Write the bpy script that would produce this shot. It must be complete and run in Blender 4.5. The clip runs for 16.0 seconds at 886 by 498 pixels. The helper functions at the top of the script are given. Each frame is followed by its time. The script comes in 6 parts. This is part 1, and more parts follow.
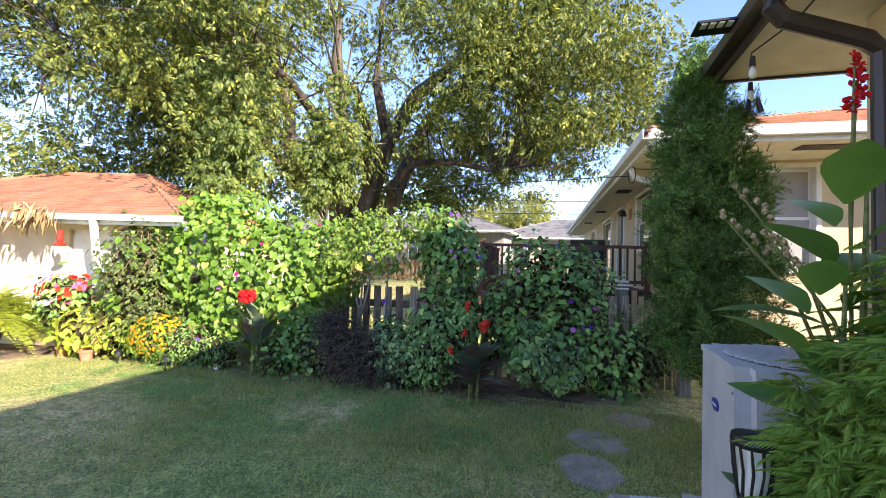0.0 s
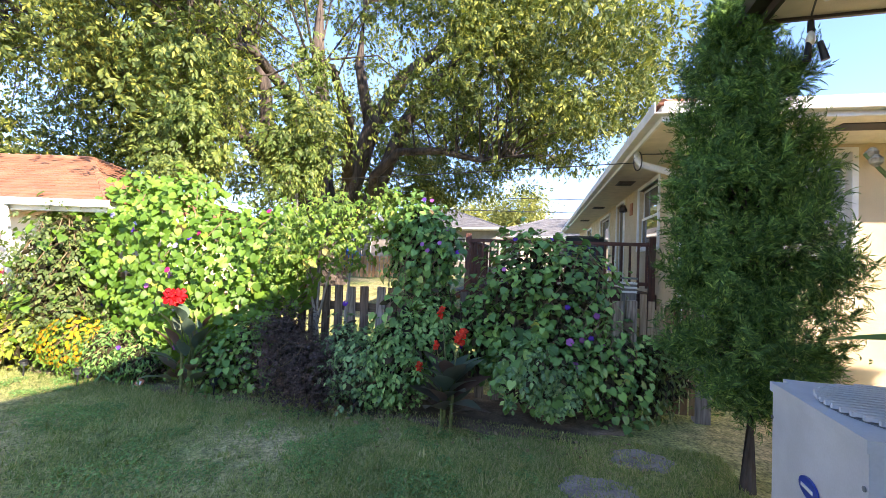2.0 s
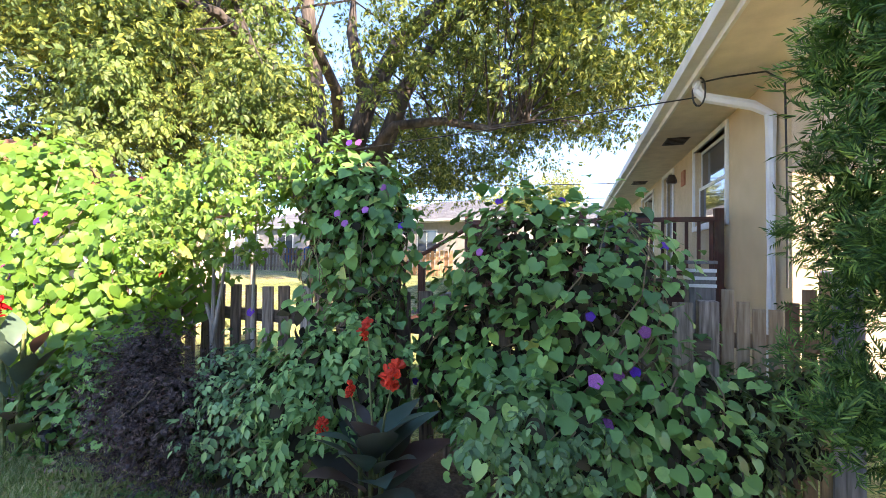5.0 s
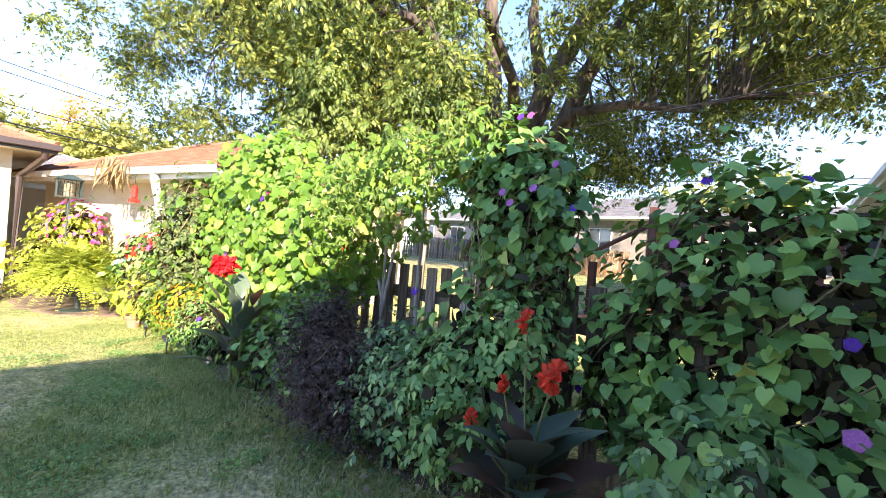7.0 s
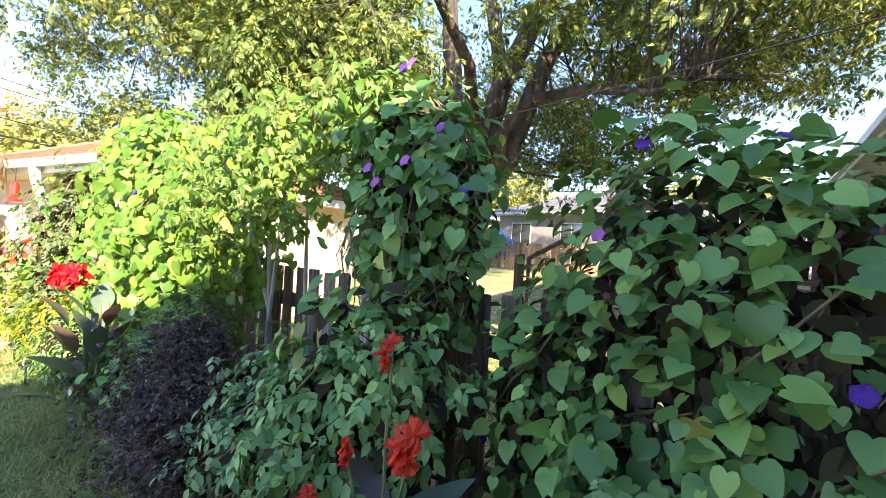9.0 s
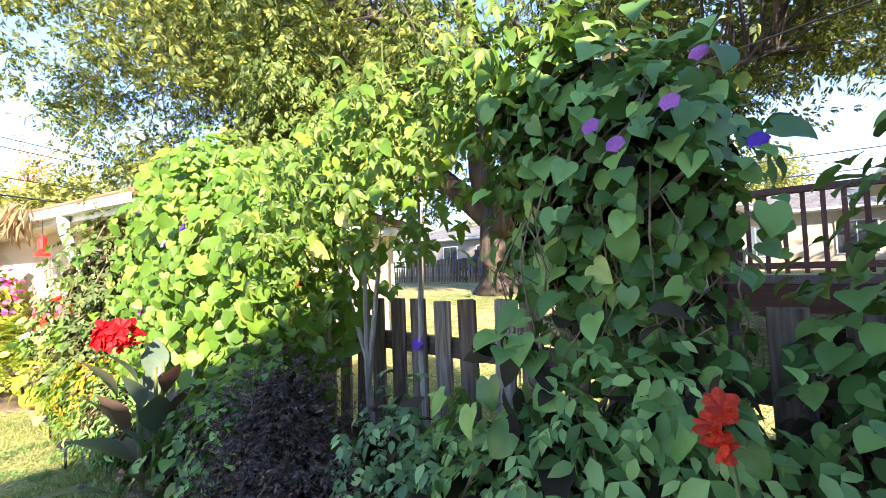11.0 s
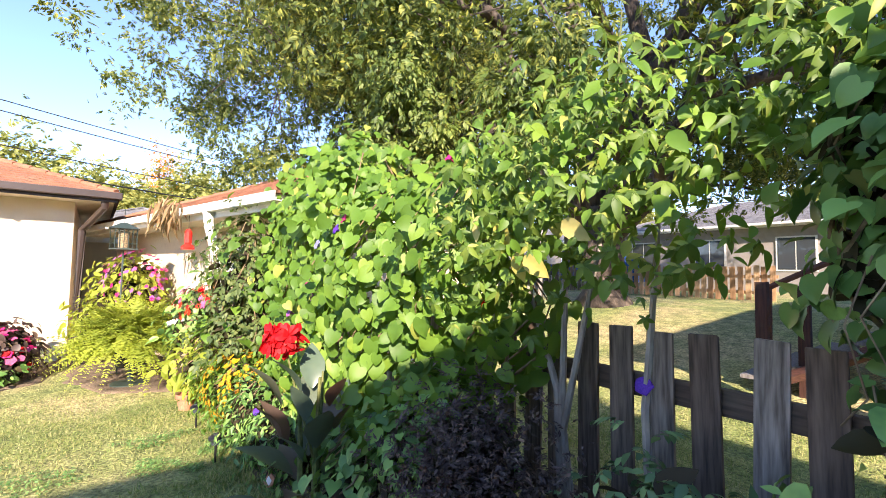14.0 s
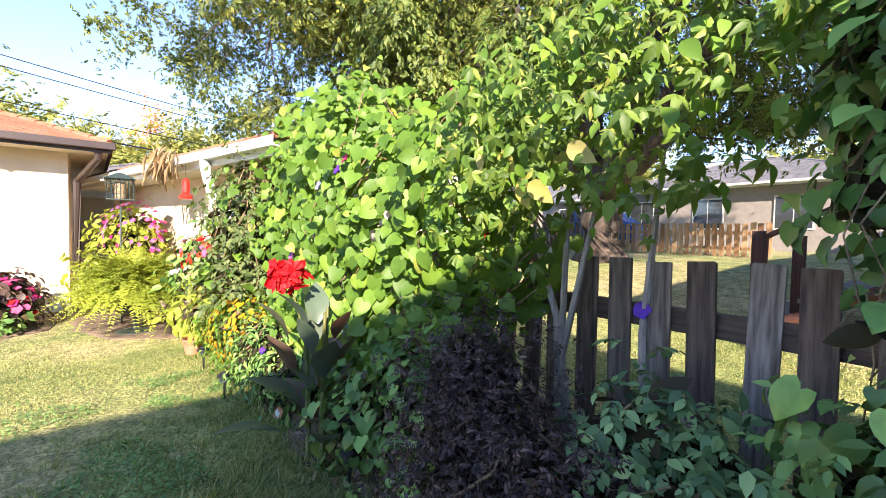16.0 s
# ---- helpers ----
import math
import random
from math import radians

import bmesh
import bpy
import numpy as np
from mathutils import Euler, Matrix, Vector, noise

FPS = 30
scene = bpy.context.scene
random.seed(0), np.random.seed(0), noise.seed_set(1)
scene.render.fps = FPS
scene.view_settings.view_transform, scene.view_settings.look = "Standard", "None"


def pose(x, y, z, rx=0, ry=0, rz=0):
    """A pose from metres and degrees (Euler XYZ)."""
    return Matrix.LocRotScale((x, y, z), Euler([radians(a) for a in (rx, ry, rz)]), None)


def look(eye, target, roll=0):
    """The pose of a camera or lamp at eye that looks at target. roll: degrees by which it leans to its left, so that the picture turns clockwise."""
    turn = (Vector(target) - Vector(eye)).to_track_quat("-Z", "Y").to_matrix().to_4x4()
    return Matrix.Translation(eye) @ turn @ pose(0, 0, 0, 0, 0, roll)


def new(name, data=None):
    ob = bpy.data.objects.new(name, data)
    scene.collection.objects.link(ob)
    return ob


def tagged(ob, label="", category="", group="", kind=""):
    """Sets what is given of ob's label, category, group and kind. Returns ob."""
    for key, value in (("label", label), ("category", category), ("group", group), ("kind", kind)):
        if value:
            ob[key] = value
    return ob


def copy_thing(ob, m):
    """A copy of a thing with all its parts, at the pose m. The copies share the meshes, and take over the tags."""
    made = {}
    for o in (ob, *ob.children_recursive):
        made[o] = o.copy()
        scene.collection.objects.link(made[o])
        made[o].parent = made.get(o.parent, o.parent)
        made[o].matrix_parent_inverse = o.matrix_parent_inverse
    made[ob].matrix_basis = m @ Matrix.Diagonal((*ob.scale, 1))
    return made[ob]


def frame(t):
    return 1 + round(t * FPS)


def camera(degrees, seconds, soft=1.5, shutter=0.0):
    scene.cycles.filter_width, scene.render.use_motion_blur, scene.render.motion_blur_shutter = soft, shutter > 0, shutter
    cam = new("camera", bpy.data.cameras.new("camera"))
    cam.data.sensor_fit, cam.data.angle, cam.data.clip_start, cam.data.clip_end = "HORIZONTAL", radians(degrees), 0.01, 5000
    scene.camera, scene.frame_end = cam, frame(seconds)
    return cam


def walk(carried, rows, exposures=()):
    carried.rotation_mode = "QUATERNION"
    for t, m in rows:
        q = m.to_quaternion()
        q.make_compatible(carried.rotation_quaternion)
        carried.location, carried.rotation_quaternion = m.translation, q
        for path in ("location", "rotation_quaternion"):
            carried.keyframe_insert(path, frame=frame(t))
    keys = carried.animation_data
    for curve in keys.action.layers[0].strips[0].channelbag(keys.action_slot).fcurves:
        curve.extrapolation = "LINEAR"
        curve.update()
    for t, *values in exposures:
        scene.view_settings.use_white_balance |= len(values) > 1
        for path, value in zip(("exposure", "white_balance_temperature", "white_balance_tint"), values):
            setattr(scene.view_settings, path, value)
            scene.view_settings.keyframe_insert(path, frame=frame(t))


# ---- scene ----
cam = camera(92.8, 16.0, 0.7)
METRES, EYE, TILT, LEAN, TURN = 5.65, 1.55, 0.0, 0.0, 12.9
PATH = [
    (0, (0.31, 0.114, 1.536), (-0.252, 2.033, 1.602), 1.7),
    (0.5, (0.305, 0.361, 1.528), (-0.202, 2.294, 1.607), -0.3),
    (1, (0.354, 0.624, 1.52), (-0.142, 2.56, 1.593), -0.1),
    (1.5, (0.348, 0.846, 1.537), (-0.168, 2.777, 1.598), 1.7),
    (2, (0.29, 1.069, 1.51), (-0.247, 2.995, 1.573), 2.3),
    (2.5, (0.315, 1.36, 1.471), (-0.29, 3.265, 1.525), 2.2),
    (3, (0.403, 1.741, 1.518), (-0.29, 3.617, 1.561), 0.5),
    (3.5, (0.378, 1.985, 1.488), (-0.317, 3.86, 1.518), -0.3),
    (3.7, (0.351, 2.087, 1.482), (-0.341, 3.963, 1.507), -0.6),
    (5.8, (0.441, 3.176, 1.408), (-0.309, 5.03, 1.456), 3.1),
    (6, (0.419, 3.163, 1.405), (-0.391, 4.991, 1.449), 3.8),
    (6.5, (0.38, 3.172, 1.361), (-0.769, 4.809, 1.398), 4.9),
    (7, (0.297, 3.151, 1.361), (-1.057, 4.623, 1.349), 4.7),
    (7.5, (0.271, 3.228, 1.329), (-0.99, 4.779, 1.259), 4.9),
    (8, (0.314, 3.538, 1.368), (-0.934, 5.098, 1.285), 3.9),
    (8.2, (0.347, 3.677, 1.403), (-0.916, 5.227, 1.329), 3.7),
    (10.3, (-0.283, 4.082, 1.361), (-1.554, 5.624, 1.437), 1.6),
    (10.5, (-0.391, 4.063, 1.352), (-1.669, 5.6, 1.433), -0.2),
    (11, (-0.63, 4.017, 1.342), (-1.956, 5.511, 1.437), -1.9),
    (11.5, (-0.851, 4.038, 1.347), (-2.196, 5.513, 1.457), -1.5),
    (11.9, (-0.979, 4.019, 1.418), (-2.38, 5.439, 1.569), -0.6),
    (12, (-1.005, 4.018, 1.425), (-2.443, 5.4, 1.57), -0.7),
    (12.5, (-1.125, 3.945, 1.456), (-2.71, 5.153, 1.62), 0.9),
    (13, (-1.22, 3.907, 1.456), (-2.821, 5.095, 1.621), 1.4),
    (13.5, (-1.259, 3.878, 1.431), (-2.847, 5.086, 1.572), 1.5),
    (14, (-1.265, 3.82, 1.42), (-2.828, 5.063, 1.523), 0.9),
    (14.5, (-1.279, 3.838, 1.417), (-2.823, 5.107, 1.499), 0.8),
    (15, (-1.295, 3.839, 1.405), (-2.833, 5.117, 1.468), 0.7),
    (15.5, (-1.292, 3.812, 1.343), (-2.84, 5.079, 1.377), 0.9),
    (16, (-1.273, 3.796, 1.288), (-2.828, 5.051, 1.209), 1.0),
]
walk(cam, [(t, look(eye, target, roll)) for t, eye, target, roll in PATH], [(0, 2.3, 7250, 20), (1.5, 2.45, 7250, 20), (3.5, 2.7, 7250, 21), (6, 2.85, 7250, 21), (7, 2.65, 7250, 21), (8, 2.85, 7250, 21), (11, 2.65, 7300, 20), (11.7, 2.6, 7300, 20), (12.5, 2.0, 7150, 22), (14.5, 2.15, 7150, 22), (16, 2.25, 7150, 22)])

# ---- light ----
SUN = Vector((6.2, -3.6, 3.3)).normalized()
SUN_EL = math.asin(SUN.z)
SUN_AZ = math.atan2(SUN.x, SUN.y)
world = bpy.data.worlds.new("sky")
scene.world = world
world.use_nodes = True
wn = world.node_tree
sky = wn.nodes.new("ShaderNodeTexSky")
sky.sky_type = "NISHITA"
sky.sun_disc = False
sky.sun_elevation, sky.sun_rotation = SUN_EL, SUN_AZ
sky.air_density, sky.dust_density, sky.ozone_density = 0.66, 0.0, 4.0
wn.links.new(sky.outputs[0], wn.nodes["Background"].inputs[0])
wn.nodes["Background"].inputs[1].default_value = 0.138
sun_data = bpy.data.lights.new("sun", "SUN")
sun_data.energy, sun_data.angle, sun_data.color = 3.3, radians(0.6), (1.0, 0.93, 0.8)
sun = new("sun", sun_data)
sun.matrix_world = look((20, -12, 20), Vector((20, -12, 20)) - SUN)


# ---- materials ----
def node_mat(name):
    m = bpy.data.materials.new(name)
    m.use_nodes = True
    return m, m.node_tree, m.node_tree.nodes["Principled BSDF"]


def noise_node(nt, scale, detail=4.0, coord="Object", stretch=None):
    tc = nt.nodes.new("ShaderNodeTexCoord")
    n = nt.nodes.new("ShaderNodeTexNoise")
    n.inputs["Scale"].default_value, n.inputs["Detail"].default_value = scale, detail
    src = tc.outputs[coord]
    if stretch:
        mp = nt.nodes.new("ShaderNodeMapping")
        mp.inputs["Scale"].default_value = stretch
        nt.links.new(src, mp.inputs[0])
        src = mp.outputs[0]
    nt.links.new(src, n.inputs["Vector"])
    return n.outputs["Fac"]


def ramp(nt, fac, stops):
    r = nt.nodes.new("ShaderNodeValToRGB")
    el = r.color_ramp.elements
    while len(el) < len(stops):
        el.new(0.5)
    for e, (p, c) in zip(el, stops):
        e.position, e.color = p, (*c, 1)
    nt.links.new(fac, r.inputs[0])
    return r.outputs[0]


def mix(nt, a, b, fac, mode="MIX"):
    n = nt.nodes.new("ShaderNodeMix")
    n.data_type, n.blend_type = "RGBA", mode
    for sock, v in ((n.inputs[0], fac), (n.inputs[6], a), (n.inputs[7], b)):
        if isinstance(v, bpy.types.NodeSocket):
            nt.links.new(v, sock)
        elif isinstance(v, (int, float)):
            sock.default_value = v
        else:
            sock.default_value = (*v, 1)
    return n.outputs[2]


def bump(nt, bsdf, height, strength, dist=0.01):
    b = nt.nodes.new("ShaderNodeBump")
    b.inputs["Strength"].default_value, b.inputs["Distance"].default_value = strength, dist
    nt.links.new(height, b.inputs["Height"])
    nt.links.new(b.outputs[0], bsdf.inputs["Normal"])


def surface(name, c1, c2, scale=8.0, rough=0.7, fine=60.0, bump_s=0.3, bump_d=0.005, metal=0.0, stretch=None, contrast=(0.35, 0.65), grime=None, grain=(0.72, 1.1)):
    """Two-scale coloured surface with fine relief."""
    m, nt, b = node_mat(name)
    base = ramp(nt, noise_node(nt, scale, 5, stretch=stretch), [(contrast[0], c1), (contrast[1], c2)])
    f = noise_node(nt, fine, 3, stretch=stretch)
    col = mix(nt, base, ramp(nt, f, [(0.3, (grain[0],) * 3), (0.7, (grain[1],) * 3)]), 1.0, "MULTIPLY")
    if grime:
        col = mix(nt, col, grime, ramp(nt, noise_node(nt, scale * 0.35, 6), [(0.55, (0, 0, 0)), (0.75, (0.7, 0.7, 0.7))]))
    nt.links.new(col, b.inputs["Base Color"])
    b.inputs["Roughness"].default_value, b.inputs["Metallic"].default_value = rough, metal
    bump(nt, b, f, bump_s, bump_d)
    return m


def piece_random(nt):
    """One random number a piece, whether it is an object or an island."""
    oi = nt.nodes.new("ShaderNodeObjectInfo")
    ge = nt.nodes.new("ShaderNodeNewGeometry")
    a = nt.nodes.new("ShaderNodeMath")
    a.operation = "ADD"
    nt.links.new(oi.outputs["Random"], a.inputs[0])
    nt.links.new(ge.outputs["Random Per Island"], a.inputs[1])
    f = nt.nodes.new("ShaderNodeMath")
    f.operation = "FRACT"
    nt.links.new(a.outputs[0], f.inputs[0])
    return f.outputs[0]


def leafy(name, stops, rough=0.5, through_col=None, clear=0.35, patch=2.0):
    """Leaf: piece-wise colour, patches, and light that comes through."""
    m, nt, b = node_mat(name)
    col = ramp(nt, piece_random(nt), stops)
    pn = ramp(nt, noise_node(nt, patch, 2), [(0.3, (0.7, 0.75, 0.7)), (0.7, (1.15, 1.12, 1.0))])
    col = mix(nt, col, pn, 1.0, "MULTIPLY")
    nt.links.new(col, b.inputs["Base Color"])
    b.inputs["Roughness"].default_value = rough
    b.inputs["Specular IOR Level"].default_value = 0.35
    tr = nt.nodes.new("ShaderNodeBsdfTranslucent")
    tcol = mix(nt, col, through_col or (0.55, 0.75, 0.05), 0.4)
    nt.links.new(tcol, tr.inputs[0])
    ms = nt.nodes.new("ShaderNodeMixShader")
    ms.inputs[0].default_value = clear
    nt.links.new(b.outputs[0], ms.inputs[1])
    nt.links.new(tr.outputs[0], ms.inputs[2])
    nt.links.new(ms.outputs[0], nt.nodes["Material Output"].inputs[0])
    return m


def wood(name, dark, light, along="Z", rough=0.8):
    m, nt, b = node_mat(name)
    st = {"Z": (9, 9, 0.7), "X": (0.7, 9, 9), "Y": (9, 0.7, 9)}[along]
    g = noise_node(nt, 6, 6, stretch=st)
    col = ramp(nt, g, [(0.3, dark), (0.7, light)])
    tint = ramp(nt, piece_random(nt), [(0.0, (0.48, 0.4, 0.36)), (0.5, (0.95, 0.9, 0.86)), (1.0, (1.15, 1.2, 1.25))])
    col = mix(nt, col, tint, 1.0, "MULTIPLY")
    col = mix(nt, col, (0.09, 0.1, 0.06), ramp(nt, noise_node(nt, 3, 5), [(0.58, (0, 0, 0)), (0.75, (0.5, 0.5, 0.5))]))
    nt.links.new(col, b.inputs["Base Color"])
    b.inputs["Roughness"].default_value = rough
    bump(nt, b, g, 0.6, 0.006)
    return m


def plain(name, c, rough=0.5, metal=0.0):
    return surface(name, tuple(v * 0.9 for v in c), tuple(min(1, v * 1.06) for v in c), 5, rough, 120, 0.05, 0.001, metal, grain=(0.95, 1.03))


def glass_mat(name, tint=(0.05, 0.06, 0.07)):
    m, nt, b = node_mat(name)
    b.inputs["Base Color"].default_value = (*tint, 1)
    b.inputs["Roughness"].default_value = 0.04
    b.inputs["Specular IOR Level"].default_value = 0.9
    return m


M = {}
M["lawn"] = None
M["stucco"] = surface("stucco", (0.60, 0.47, 0.30), (0.68, 0.54, 0.36), 3, 0.9, 140, 0.7, 0.006)
M["stucco_pale"] = surface("stucco_pale", (0.66, 0.54, 0.4), (0.74, 0.62, 0.47), 2.5, 0.9, 140, 0.6, 0.006)
M["soffit"] = plain("soffit", (0.74, 0.66, 0.54), 0.7)
M["white"] = plain("white_paint", (0.74, 0.73, 0.70), 0.45)
M["brown_metal"] = plain("brown_metal", (0.045, 0.03, 0.025), 0.4)
M["shingle"] = surface("shingle", (0.30, 0.13, 0.075), (0.40, 0.19, 0.11), 3, 0.9, 90, 0.8, 0.006)
M["shingle_grey"] = surface("shingle_grey", (0.16, 0.16, 0.17), (0.24, 0.235, 0.24), 3, 0.9, 90, 0.8, 0.006)
M["picket"] = wood("weathered_wood", (0.085, 0.06, 0.046), (0.44, 0.35, 0.28))
M["rail_wood"] = wood("rail_wood", (0.06, 0.04, 0.03), (0.16, 0.11, 0.08), "X")
M["deck_wood"] = wood("deck_wood", (0.055, 0.022, 0.016), (0.13, 0.05, 0.035), "X")
M["deck_post"] = wood("deck_post_wood", (0.055, 0.022, 0.016), (0.13, 0.05, 0.035))
M["cedar"] = wood("cedar", (0.32, 0.19, 0.1), (0.58, 0.38, 0.22))
M["gate_wood"] = wood("gate_wood", (0.22, 0.14, 0.08), (0.42, 0.30, 0.19))
M["grey_post"] = wood("grey_post", (0.10, 0.09, 0.085), (0.24, 0.22, 0.21))
M["bark"] = surface("bark", (0.035, 0.027, 0.022), (0.13, 0.1, 0.08), 5, 0.95, 22, 1.0, 0.03, stretch=(1, 1, 0.25))
M["bark_pale"] = surface("bark_pale", (0.26, 0.22, 0.18), (0.42, 0.37, 0.31), 8, 0.9, 60, 0.6, 0.004, stretch=(1, 1, 0.2))
M["stem"] = surface("green_stem", (0.10, 0.14, 0.03), (0.2, 0.2, 0.07), 20, 0.6)
M["dry_stem"] = surface("dry_stem", (0.16, 0.11, 0.06), (0.30, 0.22, 0.12), 20, 0.8)
M["tree_leaf"] = leafy("tree_leaf", [(0.0, (0.032, 0.058, 0.019)), (0.45, (0.074, 0.112, 0.03)), (0.75, (0.165, 0.195, 0.04)), (1.0, (0.38, 0.37, 0.08))], 0.6, (0.5, 0.6, 0.06), 0.24, 0.5)
M["sapling_leaf"] = leafy("sapling_leaf", [(0.0, (0.055, 0.095, 0.024)), (0.5, (0.105, 0.16, 0.036)), (1.0, (0.24, 0.28, 0.07))], 0.5, (0.5, 0.65, 0.08), 0.26, 0.8)
M["climber_leaf"] = leafy("climber_leaf", [(0.0, (0.06, 0.10, 0.035)), (0.6, (0.11, 0.16, 0.055)), (1.0, (0.2, 0.24, 0.08))], 0.5, (0.4, 0.5, 0.08), 0.25)
M["vine_leaf"] = leafy("vine_leaf", [(0.0, (0.06, 0.145, 0.042)), (0.5, (0.135, 0.27, 0.075)), (0.88, (0.23, 0.41, 0.11)), (0.97, (0.28, 0.45, 0.12)), (1.0, (0.42, 0.42, 0.11))], 0.42, (0.3, 0.6, 0.06), 0.12)
M["bright_leaf"] = leafy("bright_leaf", [(0.0, (0.07, 0.155, 0.022)), (0.5, (0.11, 0.225, 0.03)), (0.85, (0.165, 0.29, 0.042)), (0.96, (0.22, 0.33, 0.05)), (1.0, (0.38, 0.38, 0.09))], 0.5, (0.5, 0.75, 0.06), 0.3)
M["shoot_leaf"] = leafy("shoot_leaf", [(0.0, (0.06, 0.12, 0.025)), (0.5, (0.115, 0.2, 0.036)), (0.88, (0.19, 0.28, 0.055)), (1.0, (0.38, 0.38, 0.1))], 0.5, (0.5, 0.7, 0.07), 0.3)
M["soft_leaf"] = leafy("soft_leaf", [(0.0, (0.085, 0.18, 0.055)), (0.6, (0.17, 0.33, 0.1)), (1.0, (0.32, 0.48, 0.16))], 0.5, (0.4, 0.65, 0.1), 0.15)
M["rose_leaf"] = leafy("rose_leaf", [(0.0, (0.075, 0.15, 0.07)), (0.6, (0.16, 0.28, 0.12)), (1.0, (0.29, 0.43, 0.17))], 0.45, (0.3, 0.6, 0.1), 0.1)
M["dark_leaf"] = leafy("purple_leaf", [(0.0, (0.032, 0.021, 0.022)), (0.6, (0.08, 0.052, 0.052)), (0.9, (0.15, 0.1, 0.09)), (1.0, (0.26, 0.17, 0.14))], 0.5, (0.3, 0.12, 0.1), 0.15)
M["canna_dark"] = leafy("bronze_canna_leaf", [(0.0, (0.075, 0.125, 0.095)), (0.5, (0.11, 0.16, 0.12)), (0.8, (0.13, 0.085, 0.075)), (1.0, (0.17, 0.08, 0.065))], 0.32, (0.35, 0.1, 0.06), 0.12)
M["canna_green"] = leafy("green_canna_leaf", [(0.0, (0.08, 0.2, 0.05)), (1.0, (0.16, 0.33, 0.08))], 0.38, (0.3, 0.6, 0.05), 0.3)
M["conifer"] = leafy("arborvitae_leaf", [(0.0, (0.022, 0.065, 0.018)), (0.5, (0.07, 0.165, 0.036)), (0.85, (0.16, 0.3, 0.065)), (1.0, (0.31, 0.46, 0.11))], 0.6, (0.3, 0.5, 0.05), 0.12, 5.0)
M["fern"] = leafy("fern_leaf", [(0.0, (0.28, 0.36, 0.05)), (1.0, (0.46, 0.52, 0.09))], 0.5, (0.75, 0.8, 0.1), 0.4)
M["feather"] = leafy("feathery_leaf", [(0.0, (0.16, 0.3, 0.06)), (1.0, (0.36, 0.5, 0.12))], 0.5, (0.5, 0.75, 0.08), 0.4)
M["far_leaf"] = leafy("far_leaf", [(0.0, (0.2, 0.23, 0.07)), (0.6, (0.34, 0.35, 0.1)), (1.0, (0.5, 0.46, 0.13))], 0.6, (0.6, 0.6, 0.08), 0.3, 0.3)
M["grass_blade"] = leafy("grass_blade", [(0.0, (0.12, 0.19, 0.05)), (0.4, (0.24, 0.32, 0.1)), (0.7, (0.44, 0.43, 0.18)), (1.0, (0.62, 0.52, 0.29))], 0.5, (0.5, 0.65, 0.1), 0.3, 1.2)
for nm, c in {"red": (0.72, 0.012, 0.02), "orange_red": (0.8, 0.06, 0.025), "magenta": (0.62, 0.03, 0.22), "purple": (0.16, 0.05, 0.55), "violet_pink": (0.5, 0.16, 0.5), "pale_blue": (0.42, 0.42, 0.85), "yellow": (0.85, 0.5, 0.02), "pink": (0.75, 0.15, 0.35), "white_petal": (0.8, 0.8, 0.78), "amber": (0.85, 0.38, 0.03)}.items():
    M[nm] = leafy(nm + "_petal", [(0.0, tuple(v * 0.75 for v in c)), (1.0, tuple(min(1, v * 1.15) for v in c))], 0.6, c, 0.3, 5.0)
M["dead_leaf"] = leafy("dead_leaf", [(0.0, (0.250, 0.150, 0.080)), (1.0, (0.550, 0.420, 0.260))], 0.8, (0.5, 0.35, 0.15), 0.25)
# Inner leaves: near-black brown paints the shade of deep gaps into the colour.
M["gap_shade"] = leafy("gap_shade_leaf", [(0.0, (0.03, 0.022, 0.014)), (0.7, (0.055, 0.045, 0.022)), (1.0, (0.09, 0.07, 0.035))], 0.8, (0.1, 0.08, 0.03), 0.05)
M["yellow_leaf"] = leafy("yellowed_leaf", [(0.0, (0.5, 0.42, 0.1)), (1.0, (0.68, 0.6, 0.3))], 0.6, (0.7, 0.6, 0.1), 0.35)
M["ac_grey"] = plain("ac_enamel", (0.52, 0.53, 0.56), 0.45)
M["ac_dark"] = plain("ac_grille", (0.16, 0.17, 0.18), 0.5)
M["blue_badge"] = plain("blue_badge", (0.02, 0.05, 0.30), 0.3)
M["black"] = plain("black_plastic", (0.012, 0.012, 0.013), 0.4)
M["lamp_white"] = plain("frosted_plastic", (0.7, 0.68, 0.62), 0.4)
M["terracotta"] = surface("terracotta", (0.40, 0.16, 0.09), (0.52, 0.24, 0.14), 12, 0.85)
M["stone"] = surface("stone", (0.24, 0.20, 0.185), (0.38, 0.32, 0.30), 6, 0.9, 50, 0.6, 0.01)
M["soil"] = surface("soil", (0.11, 0.078, 0.052), (0.25, 0.18, 0.125), 5, 1.0, 40, 1.0, 0.02)
M["window"] = glass_mat("window_glass")
M["blind_pane"] = glass_mat("blind_pane", (0.32, 0.33, 0.34))
M["window_dark"] = glass_mat("dark_pane", (0.10, 0.11, 0.12))
M["iron"] = plain("green_iron", (0.035, 0.055, 0.05), 0.5)
M["seed"] = surface("seed", (0.2, 0.13, 0.07), (0.45, 0.34, 0.2), 60, 0.9)
M["cable"] = plain("cable", (0.02, 0.02, 0.02), 0.6)
M["far_white"] = plain("far_siding", (0.30, 0.27, 0.25), 0.7)
M["far_tan"] = plain("far_tan_siding", (0.48, 0.42, 0.33), 0.8)
M["car_blue"] = plain("car_blue", (0.03, 0.12, 0.38), 0.25)
M["concrete"] = surface("concrete", (0.42, 0.40, 0.37), (0.55, 0.52, 0.49), 3, 0.9, 70)
M["candle_red"] = plain("red_plastic", (0.6, 0.03, 0.02), 0.3)


